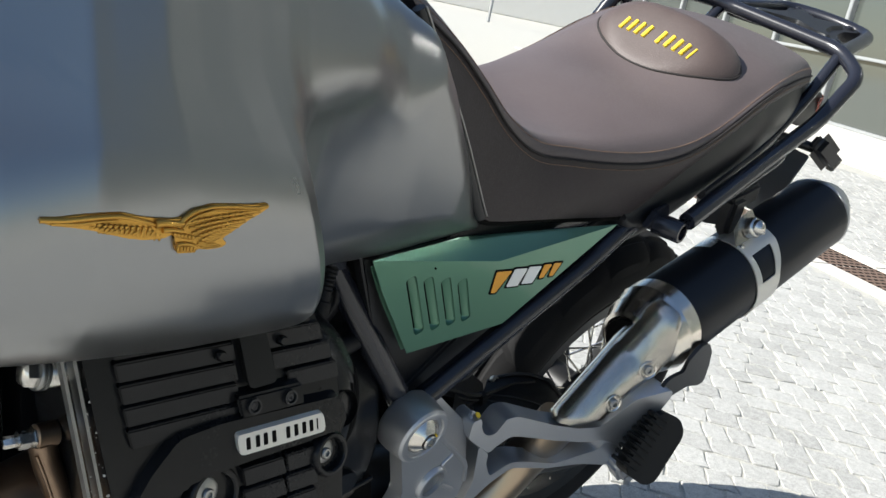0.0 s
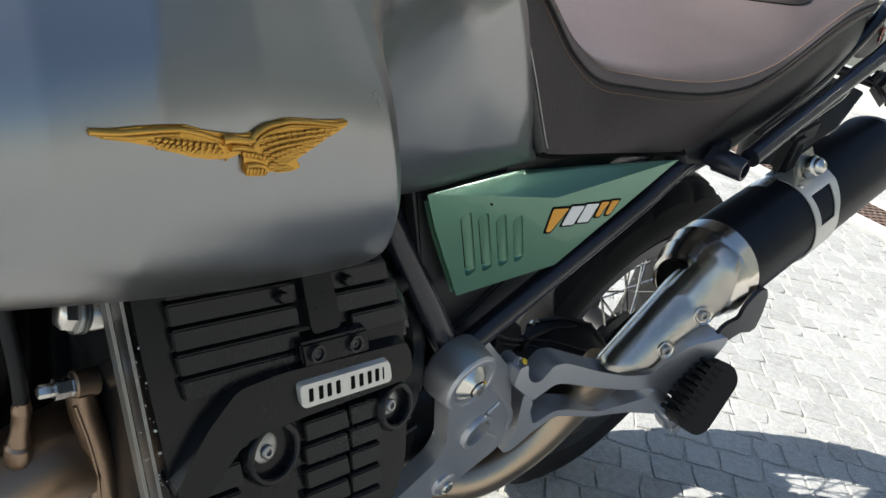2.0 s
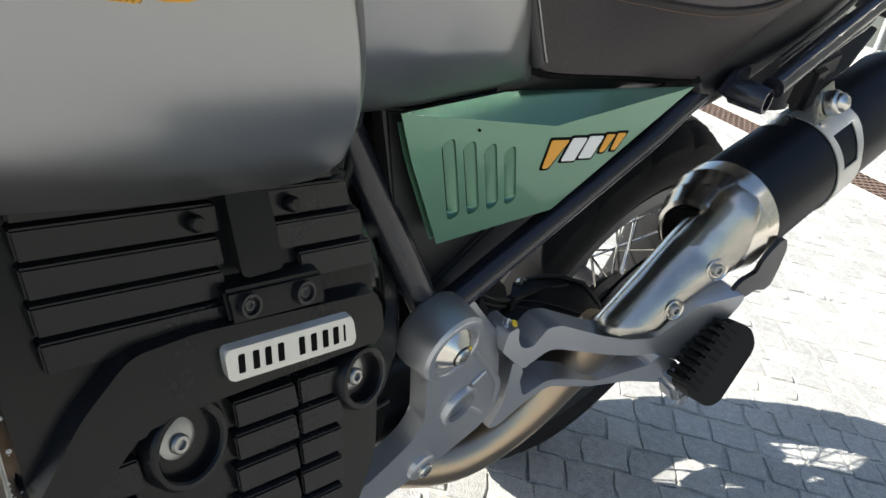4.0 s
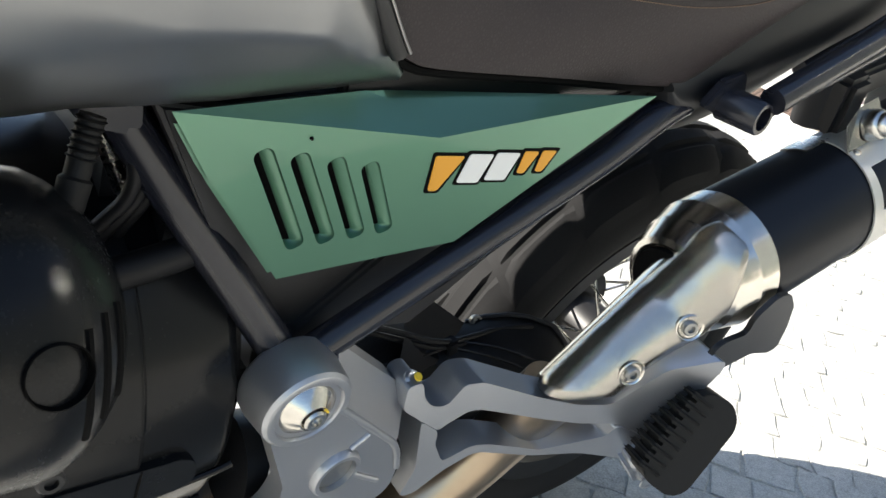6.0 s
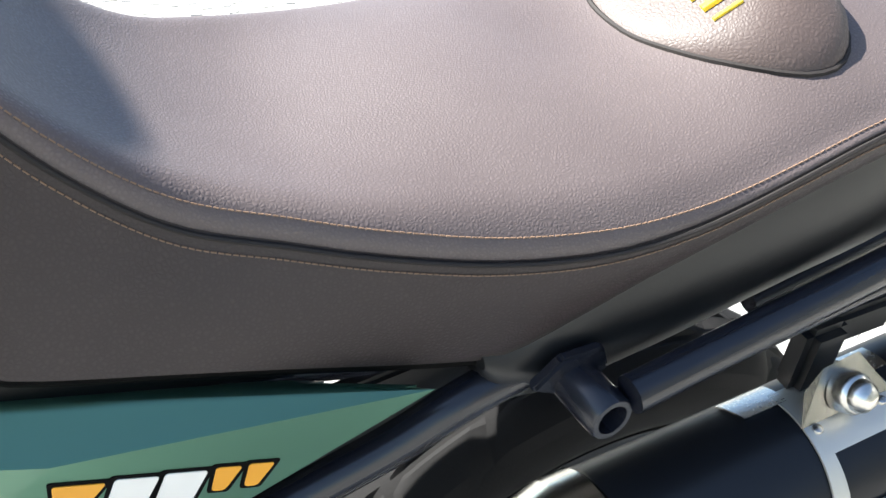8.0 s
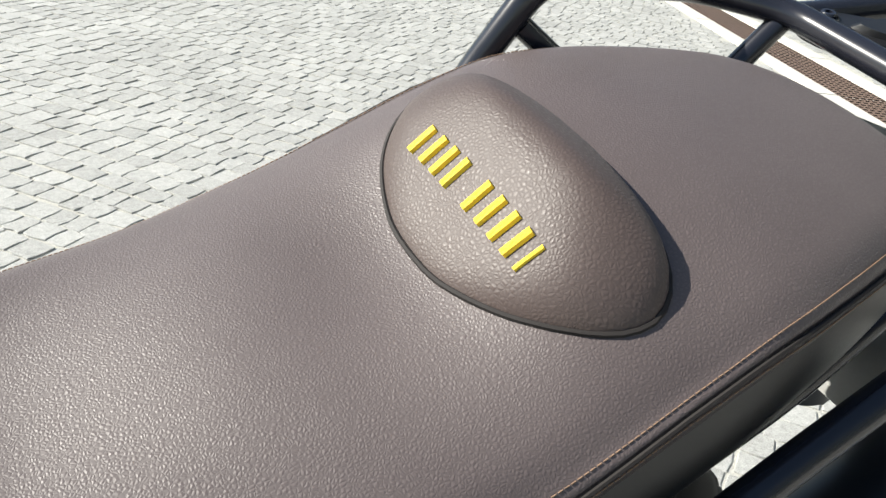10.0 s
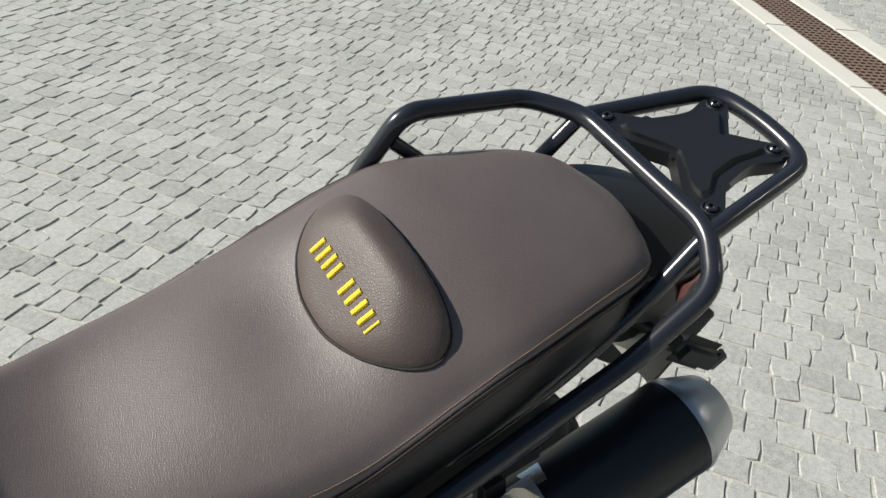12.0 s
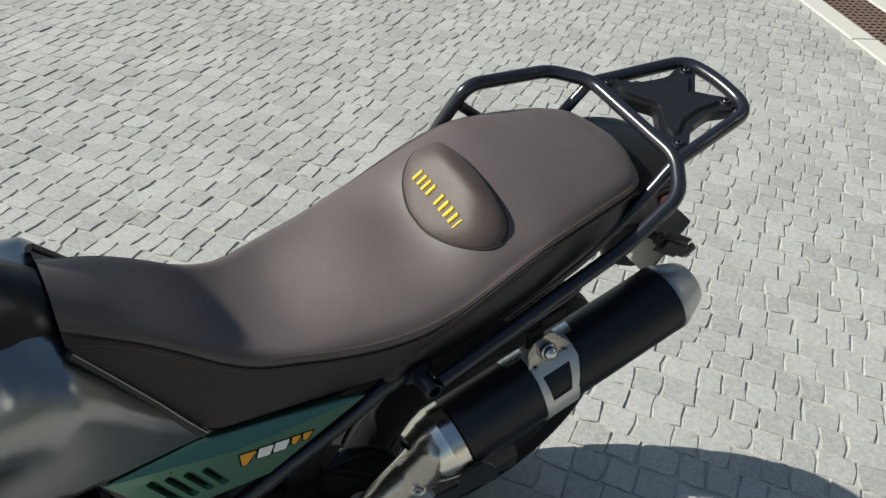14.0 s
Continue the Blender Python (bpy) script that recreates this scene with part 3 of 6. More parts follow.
# handlebar end and hand guard on the far side, which shade the front of the seat
bar = part("handlebar", tube([(-1.12, 0.05, 1.15), (-1.11, 0.16, 1.20), (-1.06, 0.40, 1.21), (-1.03, 0.52, 1.21)], 0.013, 14), SATIN_BLACK, bike, "black handlebar")
bm = bmesh.new()
rows = []
for i in range(13):
    y = 0.33 + 0.27 * i / 12
    rear = -1.020 - 0.14 * max(0.0, y - 0.41)
    rows.append([(-1.165 + (rear + 1.165) * k / 6, y, 1.275 - 0.030 * (1 - k / 6) ** 2 - 0.02 * abs(i / 6 - 1) ** 3) for k in range(7)])
loft(bm, rows, closed=False)
bmesh.ops.solidify(bm, geom=list(bm.faces), thickness=0.005)
part("hand_guard", bm, BLACK, bar, "black plastic hand guard")

# -- green side panel with its four louvres --
def panel_y(x, z):
    return -0.141 - 0.080 * (x + 0.47)


SLOTS = [((-0.6160, 0.7262), (-0.5775, 0.6572)), ((-0.5932, 0.7238), (-0.5570, 0.6602)), ((-0.5692, 0.7212), (-0.5362, 0.6632)),
         ((-0.5452, 0.7184), (-0.5162, 0.6662))]


def slot_outline(a, b, lo=-0.0062, hi=0.0062, trim=0.0, fillet=0.006):
    """A round-ended louvre from a to b, between two distances across it."""
    a, b = Vector(a), Vector(b)
    d = (b - a).normalized()
    n = Vector((-d.y, d.x))
    a, b = a + d * trim, b - d * trim
    return [(q[0], q[1]) for q in smooth_outline([tuple(q) for q in (a + n * hi, a + n * lo, b + n * lo, b + n * hi)], fillet)], n


def build_side_panel():
    bm = bmesh.new()
    # rim points: the flat lower facet, and the upper facet that leans in towards the seat
    top_f, top_m, tip = (-0.676, 0.747), (-0.540, 0.756), (-0.314, 0.777)
    apex = (-0.500, 0.737)
    low, notch = (-0.588, 0.626), (-0.452, 0.648)
    side_f = (-0.651, 0.708)

    def v(p, inn=0.0):
        return bm.verts.new((p[0], panel_y(*p) + inn, p[1]))

    low_v, notch_v, tip_v, apex_v, topf_v, side_v = v(low), v(notch), v(tip), v(apex), v(top_f), v(side_f)
    topm_v, tipb_v = v(top_m, 0.022), v((tip[0] - 0.006, tip[1] - 0.012), 0.015)
    bm.faces.new((low_v, notch_v, tip_v, apex_v, topf_v, side_v))
    bm.faces.new((topf_v, apex_v, topm_v))
    bm.faces.new((apex_v, tip_v, tipb_v, topm_v))
    # returned edges, drawn in behind the face
    rim = [low_v, notch_v, tip_v, tipb_v, topm_v, topf_v, side_v]
    back = [bm.verts.new((q.co.x + 0.22 * (-0.52 - q.co.x), q.co.y + 0.022, q.co.z + 0.20 * (0.70 - q.co.z))) for q in rim]
    for i in range(len(rim)):
        j = (i + 1) % len(rim)
        bm.faces.new((rim[j], rim[i], back[i], back[j]))
    bmesh.ops.recalc_face_normals(bm, faces=bm.faces)
    plain = ({apex_v, topm_v}, {topm_v, topf_v}, {topm_v, tipb_v}, {apex_v, topf_v}, {apex_v, tip_v})
    edges = [e for e in bm.edges if len(e.link_faces) == 2 and set(e.verts) not in plain]
    bmesh.ops.bevel(bm, geom=edges, offset=0.0075, segments=7, affect="EDGES", clamp_overlap=True)
    # the flat facet is opened by the four louvres
    face = max(bm.faces, key=lambda f: f.calc_area())
    bound, rings = list(face.edges), []
    normal = face.normal.copy()
    bmesh.ops.delete(bm, geom=[face], context="FACES_ONLY")
    for a, b in SLOTS:
        ring = [bm.verts.new((x, panel_y(x, z), z)) for x, z in slot_outline(a, b)[0]]
        rings.append(set(ring))
        bound += [bm.edges.new((ring[k], ring[(k + 1) % len(ring)])) for k in range(len(ring))]
    bmesh.ops.triangle_fill(bm, use_beauty=True, use_dissolve=False, edges=bound, normal=normal)
    bmesh.ops.delete(bm, geom=[f for f in bm.faces if any(all(q in r for q in f.verts) for r in rings)], context="FACES_ONLY")
    bmesh.ops.recalc_face_normals(bm, faces=bm.faces)
    return part("side_panel", bm, GREEN, bike, "satin green side panel with four louvres", sharp=50)


side_panel = build_side_panel()
for a, b in SLOTS:
    outline, n = slot_outline(a, b)
    mid = (Vector(a) + Vector(b)) / 2
    # a scoop that deepens towards the front, with its slit at the deep side
    bm = bmesh.new()
    rings = []
    for sc, dp in ((1.0, 0.0), (0.97, 0.35), (0.90, 0.8), (0.80, 1.0)):
        ring = []
        for x, z in outline:
            q = mid + (Vector((x, z)) - mid) * (1 - (1 - sc) * 0.25)
            q -= n * n.dot(Vector((x, z)) - mid) * (1 - sc) * 0.75
            w = n.dot(Vector((x, z)) - mid) / 0.0062
            ring.append((q.x, panel_y(q.x, q.y) + dp * (0.0062 - 0.0040 * w), q.y))
        rings.append(ring)
    vs = loft(bm, rings, closed=True, cap=False)
    bm.faces.new(vs[-1])
    slot = part("louvre", bm, GREEN, side_panel, sharp=40)
    slit_out, _ = slot_outline(a, b, -0.0052, -0.0008, 0.003, 0.002)
    bm = plate(slit_out, lambda x, z: panel_y(x, z) + 0.0054 - 0.0040 * n.dot(Vector((x, z)) - mid) / 0.0062, lambda x, z: panel_y(x, z) + 0.014, 0)
    part("louvre_opening", bm, DECAL_BLACK, slot, "dark opening")
# decal: five plain slanted shapes in two colours on one black backing
DECAL = [(-0.4985, 0.0235, 0.0265, 0.3, ORANGE), (-0.4715, 0.0200, 0.0220, 0.9, WHITE), (-0.4490, 0.0200, 0.0215, 0.9, WHITE), (-0.4255, 0.0130, 0.0175, 0.5, ORANGE), (-0.4095, 0.0130, 0.0170, 0.5, ORANGE)]
for grow, lift, back in ((0.0021, 0.0006, True), (0.0, 0.0011, False)):
    for x0, wd, h, foot, mat in DECAL:
        zt = 0.7245 + 0.062 * (x0 + 0.4985)
        zb, lean = zt - h, 0.19 * h
        inset = wd * (1 - foot) * 0.5
        out = [(x0 - lean + inset - grow, zb - grow), (x0 - lean + wd - inset + grow, zb - grow), (x0 + wd + grow * 1.4, zt + grow), (x0 - grow, zt + grow)]
        out = smooth_outline(out, 0.0022)
        bm = plate(out, lambda x, z, f=lift: panel_y(x, z) - f, lambda x, z: panel_y(x, z) + 0.001, 0)
        part("decal_mark", bm, DECAL_BLACK if back else mat, side_panel)
bm = lathe((-0.588, panel_y(-0.588, 0), 0.7344), (0, -1, 0), [(-0.001, 0.0012), (0.0012, 0.0010), (0.0014, 0)], 10)
part("pin", bm, DECAL_BLACK, side_panel)
# black plate below and behind the green panel
bm = plate([(-0.672, 0.745), (-0.622, 0.655), (-0.562, 0.572), (-0.538, 0.566), (-0.430, 0.668), (-0.460, 0.690), (-0.60, 0.735)], -0.112, -0.094, 0.003)
part("inner_panel", bm, BLACK_TRIM, bike, "black plastic plate behind the side panel")
bm = plate([(-0.56, 0.560), (-0.44, 0.553), (-0.424, 0.571), (-0.383, 0.617), (-0.308, 0.668), (-0.25, 0.745), (-0.285, 0.772), (-0.40, 0.72)], -0.118, -0.106, 0.003)
part("inner_panel", bm, BLACK_TRIM, bike, "black plastic panel under the frame tube")

# black rubber seal between seat, tank and panel
for side in (-1, 1):
    rim = [(x, side * (spline(HEM_Y, x) - 0.005), spline(HEM_Z, x) - 0.0045) for x in [-0.655 + 0.40 * i / 40 for i in range(41)]]
    part("seal", tube(rim, 0.0030, 8, 0.0), DECAL_BLACK, bike, "black rubber seal under the seat")
    edge = [(x, side * (spline(HEM_Y, x) + 0.0075), spline(HEM_Z, x) - 0.0035) for x in [-0.672 + 0.132 * i / 24 for i in range(25)]]
    strip = part("edge_strip", tube(edge, 0.0058, 10, 0.0), BLACK_TRIM, bike, "black rubber strip between tank and seat")
    part("bead", tube([(x + 0.0042, y + side * 0.0042, z + 0.0030) for x, y, z in edge], 0.0010, 6, 0.0), BOLT_DARK, strip, "thin grey bead")
part("under_seat_tray", plate([(-0.56, 0.775), (-0.26, 0.784), (-0.28, 0.755), (-0.56, 0.745)], -0.112, -0.100, 0.002), RUBBER, bike, "black tray under the seat")

# -- frame tubes --
part("frame_tube", tube([(-0.703, -0.070, 0.760), (-0.661, -0.087, 0.700), (-0.565, -0.130, 0.566), (-0.552, -0.136, 0.548)], 0.0135), TUBE, bike, "black enamelled frame tube")
part("frame_tube", tube([(-0.560, -0.138, 0.556), (-0.540, -0.1385, 0.571), (-0.420, -0.137, 0.650), (-0.318, -0.136, 0.717), (-0.283, -0.136, 0.750), (-0.225, -0.128, 0.770)], 0.0125, fillet=0.05), TUBE, bike, "black enamelled frame tube")
part("frame_tube", tube([(-0.82, -0.070, 0.738), (-0.70, -0.075, 0.742), (-0.640, -0.085, 0.745), (-0.30, -0.10, 0.756)], 0.016), TUBE, bike, "black enamelled frame tube")
bm = plate(smooth_outline([(-0.725, 0.755), (-0.672, 0.752), (-0.668, 0.715), (-0.700, 0.722)], 0.008), -0.095, -0.060, 0.004)
part("gusset", bm, TUBE, bike)
# moulded black side cover under the seat, up to the tail
bm = bmesh.new()
rings = []
for i in range(29):
    x = -0.286 + 0.471 * i / 28
    zt = spline(HEM_Z, x) + 0.006
    drop = spline([(-0.286, 0.014), (-0.275, 0.036), (-0.255, 0.066), (-0.2, 0.096), (-0.1, 0.108), (0.0, 0.110), (0.10, 0.092), (0.185, 0.050)], x)
    hy = spline(HEM_Y, x)
    ring = []
    for k in range(9):
        t = k / 8
        ring.append((x, -(hy - 0.004 + 0.012 * math.sin(math.pi * t * 0.9) - 0.012 * t ** 3), zt - drop * t))
    ring += [(x, -(hy - 0.06), zt - drop * 1.05), (x, -(hy - 0.05), zt)]
    rings.append(ring)
loft(bm, rings)
part("tail_cover", bm, BLACK, bike, "matt black plastic cover below the seat", sharp=45)
bm = bmesh.new()
loft(bm, [[(x, -y, z) for x, y, z in r] for r in rings])
part("tail_cover", bm, BLACK, bike, "matt black plastic cover below the seat", sharp=45)
# tail end behind the seat with red light
bm = bmesh.new()
rings = []
for x, hw, zt, zb in ((0.10, 0.100, 0.958, 0.900), (0.185, 0.112, 0.960, 0.893), (0.230, 0.110, 0.959, 0.898), (0.272, 0.094, 0.955, 0.905), (0.310, 0.060, 0.948, 0.915)):
    rings.append([(x, -hw, zb), (x, -hw * 1.02, (zb + zt) / 2), (x, -hw * 0.9, zt - 0.008), (x, -hw * 0.5, zt), (x, hw * 0.5, zt), (x, hw * 0.9, zt - 0.008), (x, hw * 1.02, (zb + zt) / 2), (x, hw, zb)])
loft(bm, rings)
bmesh.ops.bevel(bm, geom=list(bm.edges), offset=0.004, segments=2, affect="EDGES", clamp_overlap=True)
part("tail_fairing", bm, BLACK, bike, "black plastic tail behind the seat")
bm = bmesh.new()
loft(bm, [[(0.205 + 0.110 * math.sin(a) ** 1.1, -0.114 * math.cos(a) * s, z) for a in [math.pi * k / 16 for k in range(17)]] for z, s in ((0.908, 0.92), (0.922, 1.0), (0.943, 0.97))], closed=False)
bmesh.ops.solidify(bm, geom=list(bm.faces), thickness=0.004)
part("tail_light", bm, RED, bike, "red tail light lens")

# -- luggage rack --
rack = part("luggage_rack", tube([(-0.222, -0.185, 0.791), (-0.01, -0.168, 0.877), (0.092, -0.163, 0.922), (0.176, -0.158, 0.994), (0.208, -0.104, 1.017), (0.208, 0.108, 1.019),
                 (0.158, 0.160, 1.016), (-0.008, 0.157, 1.022), (-0.045, 0.166, 0.940), (-0.09, 0.150, 0.86)], 0.0112, fillet=0.024), TUBE, bike, "black enamelled tube luggage rack")
part("rear_loop", tube([(0.204, 0.108, 1.015), (0.384, 0.076, 1.046), (0.392, 0.0, 1.050), (0.384, -0.076, 1.046), (0.204, -0.108, 1.013)], 0.0112, fillet=0.034), TUBE, rack, "black tube loop")
part("stay", tube([(-0.215, -0.176, 0.776), (-0.10, -0.171, 0.820), (0.0, -0.166, 0.858), (0.02, -0.163, 0.868)], 0.0080), TUBE, rack, "black tube stay")
part("stay", tube([(-0.07, -0.120, 0.790), (0.060, -0.116, 0.858), (0.150, -0.112, 0.940), (0.204, -0.108, 1.010)], 0.0095), TUBE, rack)
part("stay", tube([(0.060, 0.116, 0.858), (0.150, 0.112, 0.940), (0.204, 0.110, 1.010)], 0.0095), TUBE, rack)
part("stay", tube([(-0.015, 0.158, 0.985), (0.075, 0.118, 0.925)], 0.0085), TUBE, rack)
# hollow mounting sleeve
SLEEVE_D = (-0.05, 1, -0.13)
bm = lathe((-0.2315, -0.1905, 0.7785), SLEEVE_D, [(0.0, 0.0094), (0.0, 0.0126), (0.0015, 0.0138), (0.036, 0.0142), (0.042, 0.0)], 28)
lathe((-0.2315, -0.1905, 0.7785), SLEEVE_D, [(0.0, 0.0094), (0.03, 0.0092), (0.03, 0.0)], 28, bm)
part("mounting_sleeve", bm, TUBE, rack, "hollow black mounting sleeve")
bm = plate([(-0.262, 0.770), (-0.250, 0.792), (-0.225, 0.800), (-0.214, 0.784), (-0.232, 0.762)], -0.158, -0.150, 0.002)
part("sleeve_bracket", bm, TUBE, rack, "black bracket that carries the sleeve")


def build_rack_plate():
    half = [(0.2530, 0.0), (0.2440, 0.014), (0.2250, 0.042), (0.2145, 0.075), (0.2130, 0.092), (0.2175, 0.103), (0.2330, 0.100), (0.2460, 0.088), (0.2680, 0.0655), (0.3020, 0.0560), (0.3230, 0.0530),
            (0.3450, 0.0610), (0.3610, 0.0650), (0.3735, 0.0590), (0.3765, 0.0470), (0.3640, 0.0310), (0.3290, 0.0)]
    outline = half + [(x, -y) for x, y in half[-2:0:-1]]
    outline = smooth_outline(outline, 0.006, 3)
    bm = bmesh.new()

    def zz(x):
        return 1.013 + 0.17 * (x - 0.22)

    a = [bm.verts.new((x, y, zz(x) + 0.010)) for x, y in outline]
    b = [bm.verts.new((x, y, zz(x) - 0.008)) for x, y in outline]
    fs = [bm.faces.new(a), bm.faces.new(b[::-1])]
    k = len(a)
    for i in range(k):
        fs.append(bm.faces.new((a[i], b[i], b[(i + 1) % k], a[(i + 1) % k])))
    rim = [e for e in fs[0].edges]
    bmesh.ops.bevel(bm, geom=rim, offset=0.004, segments=2, affect="EDGES", clamp_overlap=True)
    ob = part("rack_plate", bm, BLACK, rack, "black plastic cross-shaped carrier plate")
    for x, y in ((0.2265, 0.0880), (0.2275, -0.0850), (0.3590, 0.0490), (0.3605, -0.0460)):
        bm = lathe((x, y, zz(x) + 0.006), (-0.15, 0, 1), [(0, 0.0105), (0.0045, 0.0105), (0.0055, 0.009)], 20)
        part("recess_ring", bm, BLACK, ob)
        socket_bolt((x, y, zz(x) + 0.011), (-0.15, 0, 1), 0.0068, ob, mat=TUBE)
    # raised middle of the plate
    inner = [(0.2590, 0.0), (0.2480, 0.022), (0.2320, 0.052), (0.2290, 0.070), (0.2400, 0.072), (0.2640, 0.051), (0.3040, 0.042), (0.3400, 0.046), (0.3480, 0.040), (0.3420, 0.028), (0.3180, 0.0)]
    inner = smooth_outline(inner + [(x, -y) for x, y in inner[-2:0:-1]], 0.005, 3)
    bm = bmesh.new()
    top = [bm.verts.new((x * 0.97 + 0.0083, y * 0.90, zz(x) + 0.0155)) for x, y in inner]
    low = [bm.verts.new((x, y, zz(x) + 0.0095)) for x, y in inner]
    bm.faces.new(top)
    for i in range(len(top)):
        bm.faces.new((top[i], low[i], low[(i + 1) % len(top)], top[(i + 1) % len(top)]))
    part("raised_middle", bm, BLACK, ob, sharp=20)
    return ob


build_rack_plate()

# -- silencer --
MUF_P, MUF_D = Vector((0.0, -0.188, 0.7015)), Vector((1.0, 0.036, 0.3180)).normalized()


def on_axis(x):
    return MUF_P + MUF_D * (x / MUF_D.x)


muffler = part("silencer", lathe(on_axis(-0.175), MUF_D, [(0.0, 0.0565), (0.002, 0.0580), (0.403, 0.0580), (0.405, 0.0586), (0.414, 0.0586), (0.416, 0.057), (0.416, 0.02)], 56),
               SLEEVE, bike, "satin black silencer sleeve")
part("end_cap", lathe(on_axis(0.2205), MUF_D, [(0.0, 0.0588), (0.006, 0.0592), (0.012, 0.0570), (0.050, 0.0405), (0.054, 0.0375), (0.050, 0.0300), (0.02, 0.026), (0.02, 0)], 56), CAST, muffler,
     "grey tapered end cap")
part("collar", lathe(on_axis(-0.246), MUF_D, [(0.008, 0.0), (0.008, 0.026), (0.0, 0.038), (0.003, 0.0430), (0.024, 0.0520), (0.0255, 0.0530), (0.046, 0.0580), (0.049, 0.0592), (0.071, 0.0598), (0.073, 0.057)], 96),
     STEEL_RING, muffler, "turned steel collar", sharp=9)
part("collar_slot", lathe(on_axis(-0.2485), MUF_D, [(0.0, 0.0), (0.0, 0.034), (0.004, 0.0345)], 48), DECAL_BLACK, muffler, "dark slot round the pipe")
socket_bolt((-0.2235, -0.1960, 0.6800), (-0.55, -0.25, 0.80), 0.0085, muffler, "bolt", CHROME)
# strap round the sleeve, its window showing the black sleeve
strap_r = 0.0592
d, u, w = frame_of(MUF_D)
u = (Vector((0, 0, 1)) - d * d.z).normalized()
w = d.cross(u)


def strap_point(s, a, r=strap_r):
    """a: angle from the top towards the outer side."""
    return MUF_P + d * s + (u * math.cos(a) - w * -math.sin(a)) * r


sgn = 1 if strap_point(0, 1.0).y < MUF_P.y else -1


def strap_band(s0, s1, a0, a1, n=26):
    """A band between two lines round the sleeve, each given at both of its ends."""
    bm = bmesh.new()
    rows = []
    for i in range(n + 1):
        t = i / n
        a = sgn * (a0 + (a1 - a0) * t)
        f, r = s0[0] + (s0[1] - s0[0]) * t, s1[0] + (s1[1] - s1[0]) * t
        rows.append([strap_point(f, a), strap_point(r, a), strap_point(r, a, strap_r + 0.0016), strap_point(f, a, strap_r + 0.0016)])
    loft(bm, rows)
    return bm


band = part("strap", strap_band((-0.040, -0.044), (0.040, 0.034), -0.5, 0.45), BADGE, muffler, "steel strap with a window")
part("strap_side", strap_band((-0.044, -0.048), (-0.033, -0.034), 0.45, 1.15), BADGE, band)
part("strap_side", strap_band((0.017, 0.001), (0.034, 0.014), 0.45, 1.15), BADGE, band)
part("strap_side", strap_band((-0.048, -0.046), (0.014, 0.008), 1.15, 3.3), BADGE, band)
# zinc bracket on the strap, with its dome nut and the black hanger arm behind it
bm = bmesh.new()
foot = [strap_point(s, sgn * 0.10, strap_r + 0.001) for s in (-0.044, -0.020, 0.010, 0.036)]
head_pts = [strap_point(s, sgn * -0.12, strap_r + h) for s, h in ((-0.034, 0.018), (-0.022, 0.034), (0.008, 0.036), (0.020, 0.022))]
loft(bm, [[q + w * k for q in foot] for k in (0.0,)] + [head_pts], closed=False)
bmesh.ops.solidify(bm, geom=list(bm.faces), thickness=0.0022)
part("hanger", bm, CHROME, band, "zinc hanger bracket")
part("hanger", strap_band((-0.072, -0.070), (-0.030, -0.034), -0.75, -0.30, 10), CHROME, band, "zinc hanger plate")
part("hanger", strap_band((0.030, 0.034), (0.058, 0.052), -0.65, -0.20, 10), CHROME, band, "zinc hanger plate")
part("hanger_arm", box((0.034, 0.022, 0.062), (-0.034, -0.158, 0.776), (0, -18, 0), 0.006), BLACK, band, "black hanger arm")
nut = strap_point(-0.008, sgn * 0.10, strap_r + 0.022)
part("dome_nut", lathe(nut, (-0.15, -0.85, 0.50), [(-0.010, 0.015), (0.0, 0.0145), (0.003, 0.0125), (0.0035, 0.0115), (0.008, 0.0105), (0.0125, 0.006), (0.0135, 0)], 24), CHROME, band)
for s in (-0.034, 0.022):
    p = strap_point(s, sgn * 0.16, strap_r + 0.0012)
    part("rivet", lathe(p, u, [(0, 0.004), (0.002, 0.0035), (0.003, 0)], 12), CHROME, band)
part("bracket_tail", box((0.06, 0.020, 0.030), (-0.005, -0.150, 0.800), (0, -18, 0), 0.004), BLACK, muffler)

# -- heat shield over the link pipe --
SHIELD_P, SHIELD_D = Vector((-0.2802, -0.2097, 0.590)), Vector((0.5687, -0.0675, 1.0)).normalized()
SHIELD_UP = Vector((-0.82, 0, 0.56))
SHIELD_UP = (SHIELD_UP - SHIELD_D * SHIELD_UP.dot(SHIELD_D)).normalized()
SHIELD_OUT = -SHIELD_D.cross(SHIELD_UP) if SHIELD_D.cross(SHIELD_UP).y > 0 else SHIELD_D.cross(SHIELD_UP)
SHIELD_N = SHIELD_OUT * 0.93 - SHIELD_UP * 0.37
SHIELD_M = SHIELD_UP * 0.93 + SHIELD_OUT * 0.37
INNER = [(-0.09, -0.0280), (0.0, -0.0268), (0.10, -0.0235)]
OUTER = [(-0.09, 0.0240), (-0.05, 0.0270), (-0.013, 0.0290), (0.012, 0.0335), (0.035, 0.0400), (0.060, 0.0405), (0.11, 0.0405)]
RISE = [(-0.09, 0.004), (-0.024, -0.001), (0.035, -0.009), (0.065, -0.005), (0.115, 0.004)]


def shield_point(s, b, lift=0.0):
    """On the shell: straight along the inner edge, swelling towards the outer one."""
    lo, hi = lin(INNER, s), lin(OUTER, s)
    mid, half = (lo + hi) / 2, (hi - lo) / 2
    return SHIELD_P + SHIELD_D * s + SHIELD_N * (mid + (half + lift) * math.sin(b)) + SHIELD_M * (lin(RISE, s) + (0.0235 + lift) * math.cos(b))


